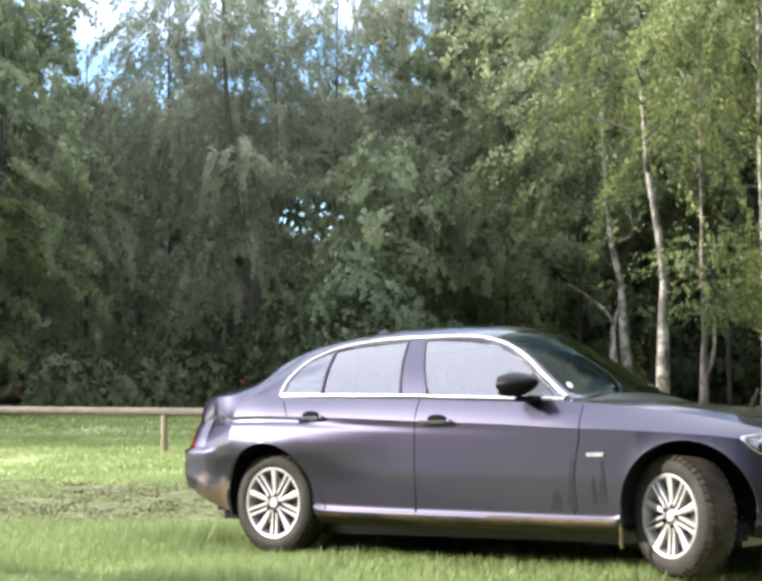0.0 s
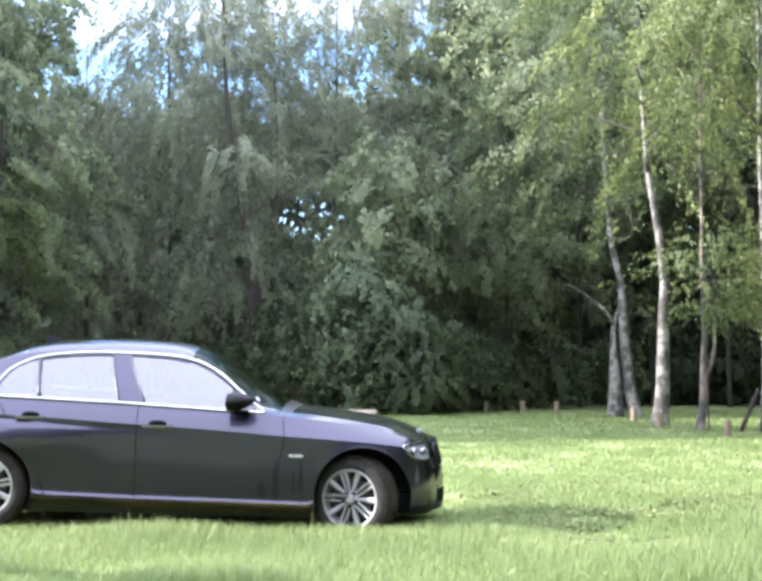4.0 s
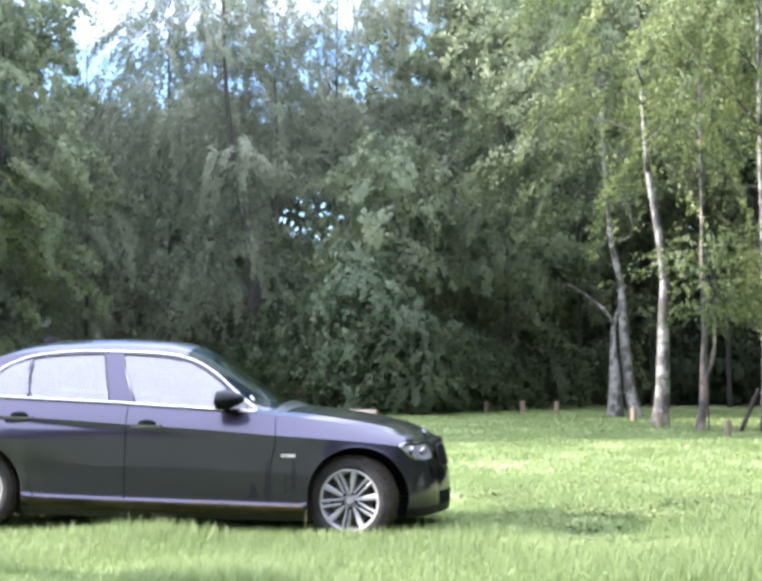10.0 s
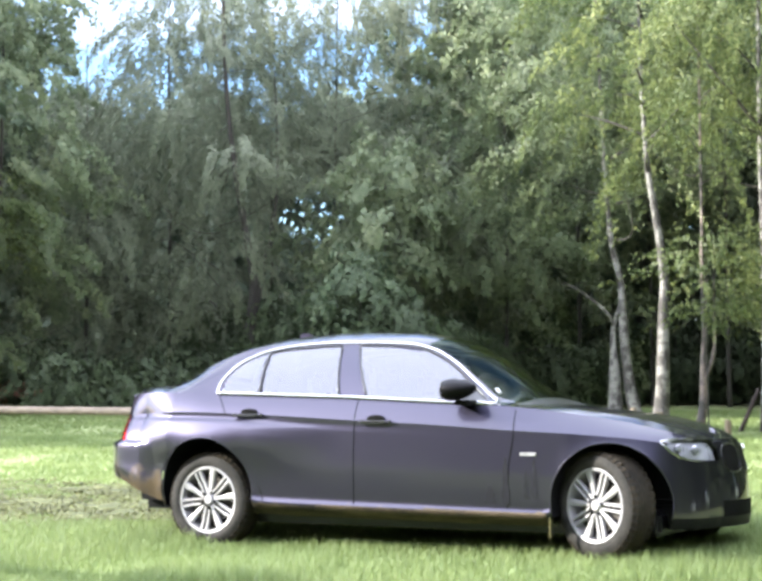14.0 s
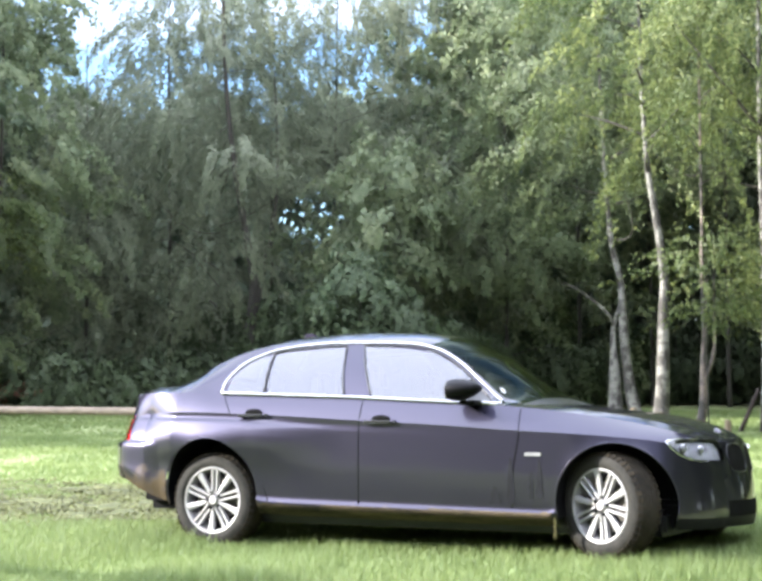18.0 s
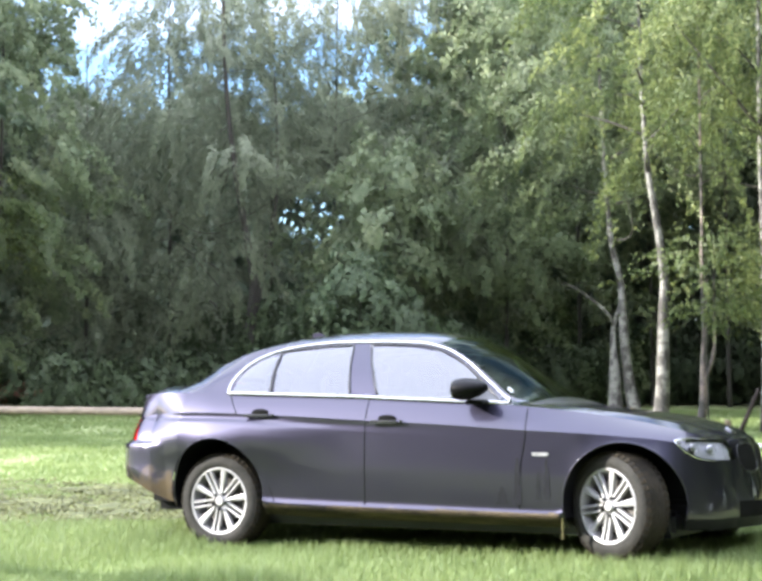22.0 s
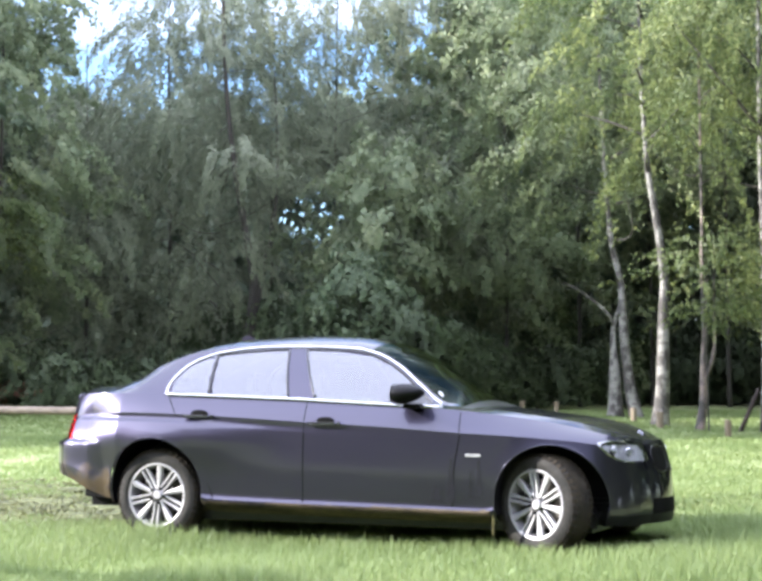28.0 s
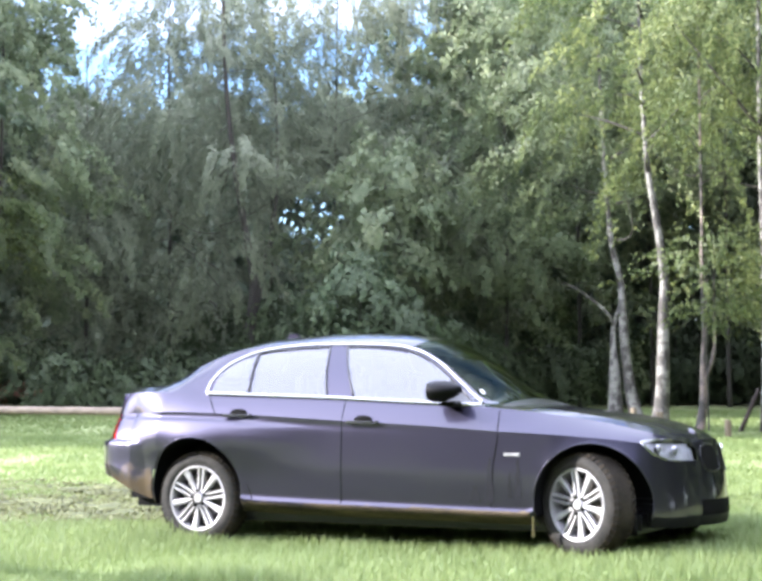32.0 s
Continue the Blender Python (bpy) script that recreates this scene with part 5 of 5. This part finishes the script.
    for y0 in (-0.155, 0.155):
        ring = [(3.339 + 0.066 * (1 - ((y0 + yy) / 0.38) ** 2) - 0.42 * max(0, z - 0.28) ** 2, y0 + yy, z) for yy, z in smooth_loop([(-0.11, 0.54), (0.11, 0.54), (0.10, 0.678), (-0.10, 0.678)], 6)]
        # chrome in itself; the black paints the dark that it reflects
        strip("kidney_surround", ring + ring[:1], 0.0045, M_BLACK, car, "grille surround, chrome coloured black for its dark reflection", 6)
    bm = bmesh.new()
    bmesh.ops.create_cone(bm, cap_ends=True, segments=24, radius1=0.038, radius2=0.034, depth=0.010, matrix=Matrix.Translation(tuple(body_point(3.265, 7.0) + (0.004, 0, 0.004))) @ Matrix.Rotation(radians(34), 4, "Y"))
    part("bonnet_badge", bm, M_HANDLE, car, "small round dark badge")
    q = body_point(1.975, 5.3)
    bm = bmesh.new()
    bmesh.ops.create_cone(bm, cap_ends=True, segments=20, radius1=0.022, radius2=0.022, depth=0.003, matrix=Matrix.Translation((q[0] + 0.004, -q[1], q[2] + 0.006)) @ Matrix.Rotation(radians(52), 4, "Y") @ Matrix.Rotation(radians(12), 4, "X"))
    part("screen_sticker", bm, M_WHITE, car, "small round pale sticker on the windscreen")
    # roof aerial
    bm = bmesh.new()
    box(bm, 0.22, 0.36, -0.02, 0.02, 1.385, 1.45, 0.012)
    for v_ in bm.verts:
        if v_.co.z > 1.42 and v_.co.x > 0.28:
            v_.co.x -= 0.05
    part("aerial_fin", bm, M_PAINT, car)
    # cabin
    for y0 in (-0.38, 0.38):
        for x0, name in ((1.25, "front_seat"), (0.35, "rear_seat")):
            bm = bmesh.new()
            box(bm, x0 - 0.05, x0 + 0.45, y0 - 0.25, y0 + 0.25, 0.32, 0.50, 0.05)
            box(bm, x0 - 0.20, x0 - 0.02, y0 - 0.24, y0 + 0.24, 0.45, 0.98, 0.06)
            seat = part(name, bm, M_SEAT, car)
            bm = bmesh.new()
            box(bm, x0 - 0.24, x0 - 0.13, y0 - 0.12, y0 + 0.12, 1.0, 1.18, 0.04)
            part("head_rest", bm, M_SEAT, seat)
    bm = bmesh.new()
    box(bm, 1.72, 2.2, -0.68, 0.68, 0.60, 0.90, 0.06)
    part("dashboard", bm, M_BLACK, car)
    bm = bmesh.new()
    box(bm, 0.0, 2.3, -0.72, 0.72, 0.28, 0.34, 0.01)
    part("cabin_floor", bm, M_BLACK, car)
    bm = bmesh.new()
    box(bm, -0.55, 0.05, -0.60, 0.60, 0.90, 0.96, 0.02)
    part("parcel_shelf", bm, M_BLACK, car)
    wheels = {}
    for x, axle in ((0.0, "rear"), (2.76, "front")):
        for side in (-1, 1):
            wheels[axle, side] = build_wheel(car, x, side)
    return car, wheels


def smooth_open(pts, steps=6):
    out = []
    for i in range(len(pts) - 1):
        p0, p1, p2, p3 = (np.array(pts[min(max(i + k, 0), len(pts) - 1)], float) for k in (-1, 0, 1, 2))
        for j in range(steps):
            t = j / steps
            out.append(tuple(0.5 * (2 * p1 + (p2 - p0) * t + (2 * p0 - 5 * p1 + 4 * p2 - p3) * t * t + (3 * p1 - p0 - 3 * p2 + p3) * t ** 3)))
    out.append(tuple(pts[-1]))
    return out


CAR, WHEELS = build_car()


# ---------------------------------------------------------------- what moves
# seconds; rear axle's place on the ground; roll, pitch and heading in degrees
DRIVE = [
    (0, -0.177, 9.903, -0.027, -1.63, -1.93, -36.11),
    (0.5, -0.305, 10.058, -0.025, -1.56, -1.71, -34.00),
    (1, -0.440, 10.210, -0.017, -1.60, -1.39, -32.00),
    (1.5, -0.682, 10.419, -0.013, -1.21, -1.04, -29.20),
    (2, -1.130, 10.860, -0.002, -0.95, -0.08, -23.60),
    (2.5, -1.661, 11.186, -0.009, 0.15, 0.30, -17.00),
    (3, -2.187, 11.409, 0.002, 0.74, 1.44, -10.20),
    (3.5, -2.700, 11.610, 0.009, 1.89, 1.55, -2.80),
    (5.5, -3.076, 11.679, 0.013, 1.79, 1.07, -0.70),
    (6, -3.156, 11.671, 0.020, 1.74, 1.15, -0.55),
    (6.5, -3.438, 11.667, 0.028, 1.59, 1.30, -0.45),
    (7, -3.845, 11.664, 0.029, 1.54, 1.18, -0.40),
    (7.5, -4.237, 11.664, 0.030, 1.51, 0.90, -0.40),
    (8, -4.416, 11.669, 0.028, 1.52, 0.63, -0.50),
    (8.5, -4.399, 11.679, 0.026, 1.54, 0.55, -0.70),
    (9, -4.032, 11.693, 0.022, 1.59, 0.78, -1.00),
    (9.5, -3.391, 11.625, 0.015, 1.11, 1.17, -4.90),
    (10, -2.864, 11.435, -0.003, 1.08, 0.96, -5.76),
    (10.5, -2.137, 11.292, -0.013, 0.37, 0.84, -10.47),
    (11, -1.298, 10.938, -0.018, -1.13, -0.08, -20.06),
    (11.5, -0.650, 10.459, -0.010, -1.61, -0.53, -28.07),
    (12, -0.544, 10.378, -0.015, -1.61, -0.77, -29.08),
    (12.5, -0.656, 10.475, -0.016, -1.61, -0.69, -27.99),
    (13, -0.810, 10.594, -0.018, -1.65, -0.56, -26.32),
    (13.5, -0.811, 10.595, -0.018, -1.70, -0.53, -26.27),
    (14.5, -0.755, 10.557, -0.019, -1.72, -0.58, -26.84),
    (16.5, -0.754, 10.557, -0.020, -1.72, -0.62, -26.85),
    (17, -0.748, 10.555, -0.020, -1.72, -0.63, -26.92),
    (17.5, -0.746, 10.540, -0.020, -1.72, -0.64, -26.95),
    (18, -0.750, 10.569, -0.020, -1.74, -0.59, -26.68),
    (18.5, -0.770, 10.573, -0.018, -1.72, -0.54, -26.63),
    (19, -0.806, 10.605, -0.019, -1.67, -0.54, -26.14),
    (19.5, -0.812, 10.603, -0.019, -1.66, -0.57, -26.25),
    (20, -0.806, 10.603, -0.019, -1.66, -0.57, -26.28),
    (20.5, -0.727, 10.562, -0.018, -1.67, -0.57, -26.82),
    (21, -0.665, 10.488, -0.017, -1.68, -0.68, -27.72),
    (21.5, -0.675, 10.494, -0.020, -1.68, -0.77, -27.77),
    (22.5, -0.687, 10.494, -0.018, -1.70, -0.68, -27.65),
    (23, -0.683, 10.508, -0.019, -1.69, -0.70, -27.68),
    (23.5, -0.682, 10.502, -0.019, -1.68, -0.71, -27.74),
    (24, -0.681, 10.496, -0.019, -1.65, -0.72, -27.68),
    (24.5, -0.680, 10.497, -0.019, -1.64, -0.72, -27.68),
    (25, -0.681, 10.497, -0.018, -1.63, -0.71, -27.67),
    (25.5, -0.733, 10.556, -0.017, -1.62, -0.61, -26.98),
    (27.5, -0.992, 10.767, -0.020, -1.52, -0.25, -24.08),
    (28, -1.248, 10.927, -0.023, -1.30, -0.01, -21.19),
    (28.5, -1.597, 11.127, -0.022, -0.54, 0.10, -17.36),
    (29, -1.890, 11.240, -0.019, -0.05, 0.64, -14.43),
    (29.5, -2.169, 11.404, -0.018, 0.44, 1.22, -10.39),
    (30, -2.133, 11.364, -0.025, 0.26, 0.96, -11.41),
    (30.5, -1.945, 11.306, -0.019, 0.04, 0.59, -13.15),
    (31, -1.613, 11.149, -0.026, -0.48, -0.05, -17.19),
    (31.5, -1.199, 10.949, -0.029, -1.33, -0.24, -22.08),
    (32, -0.885, 10.765, -0.018, -1.45, -0.35, -25.82),
]

# the front wheels' lock to the right, and how far the rear axle sags below the body
STEER = [(0, 25), (1.5, 27), (2.5, 33), (3.0, 33), (3.5, 28), (5.5, 2), (6, 0), (8.5, 0), (9.5, 6), (10.5, 16), (11.5, 24), (26, 24), (29.5, 24), (32, 24)]
SAG = [(0, 0.015), (1.0, 0.012), (1.5, -0.015), (2.0, -0.02), (3, 0.018), (9.5, 0.018), (10.5, 0.018), (12, -0.025), (27, -0.025), (29.5, 0.018), (30.2, 0.018), (32, -0.025)]
DIP = [(0, -0.005), (1.0, 0.01), (2.0, 0.005), (11, 0.01), (12, 0.02), (27, 0.02), (29.5, 0.01), (32, 0.02)]
# the driven wheels slip while the car is stuck: degrees a second
SLIP = [(0, 60), (1.4, 60), (2, 0), (11.4, 0), (12, 150), (26, 150), (27.5, 0), (31, 0), (32, 60)]


def at_time(rows, t, k=1):
    return float(np.interp(t, [r[0] for r in rows], [r[k] for r in rows]))


def motions():
    walk(CAR, [(t, pose(x, y, z, rx, ry, rz)) for t, x, y, z, rx, ry, rz in DRIVE])
    times = [0.2 * i for i in range(161)]
    rolled, slipped, rows = 0.0, 0.0, {k: [] for k in WHEELS}
    for i, t in enumerate(times):
        if i:
            a, b = times[i - 1], t
            dx, dy = at_time(DRIVE, b, 1) - at_time(DRIVE, a, 1), at_time(DRIVE, b, 2) - at_time(DRIVE, a, 2)
            h = radians(at_time(DRIVE, b, 6))
            rolled += math.degrees((dx * math.cos(h) + dy * math.sin(h)) / 0.317)
            slipped += at_time(SLIP, t) * (b - a)
        for (axle, side), w in WHEELS.items():
            if axle == "front":
                m = Matrix.Translation((2.772, side * 0.65, 0.308 + at_time(DIP, t))) @ Matrix.Rotation(radians(-at_time(STEER, t)), 4, "Z") @ Matrix.Translation((0, side * 0.10, 0)) @ Matrix.Rotation(radians(rolled), 4, "Y")
            else:
                m = Matrix.Translation((0.0, side * 0.75, 0.316 + at_time(SAG, t))) @ Matrix.Rotation(radians(rolled + slipped), 4, "Y")
            rows[axle, side].append((t, m))
    for k, w in WHEELS.items():
        walk(w, rows[k])


motions()
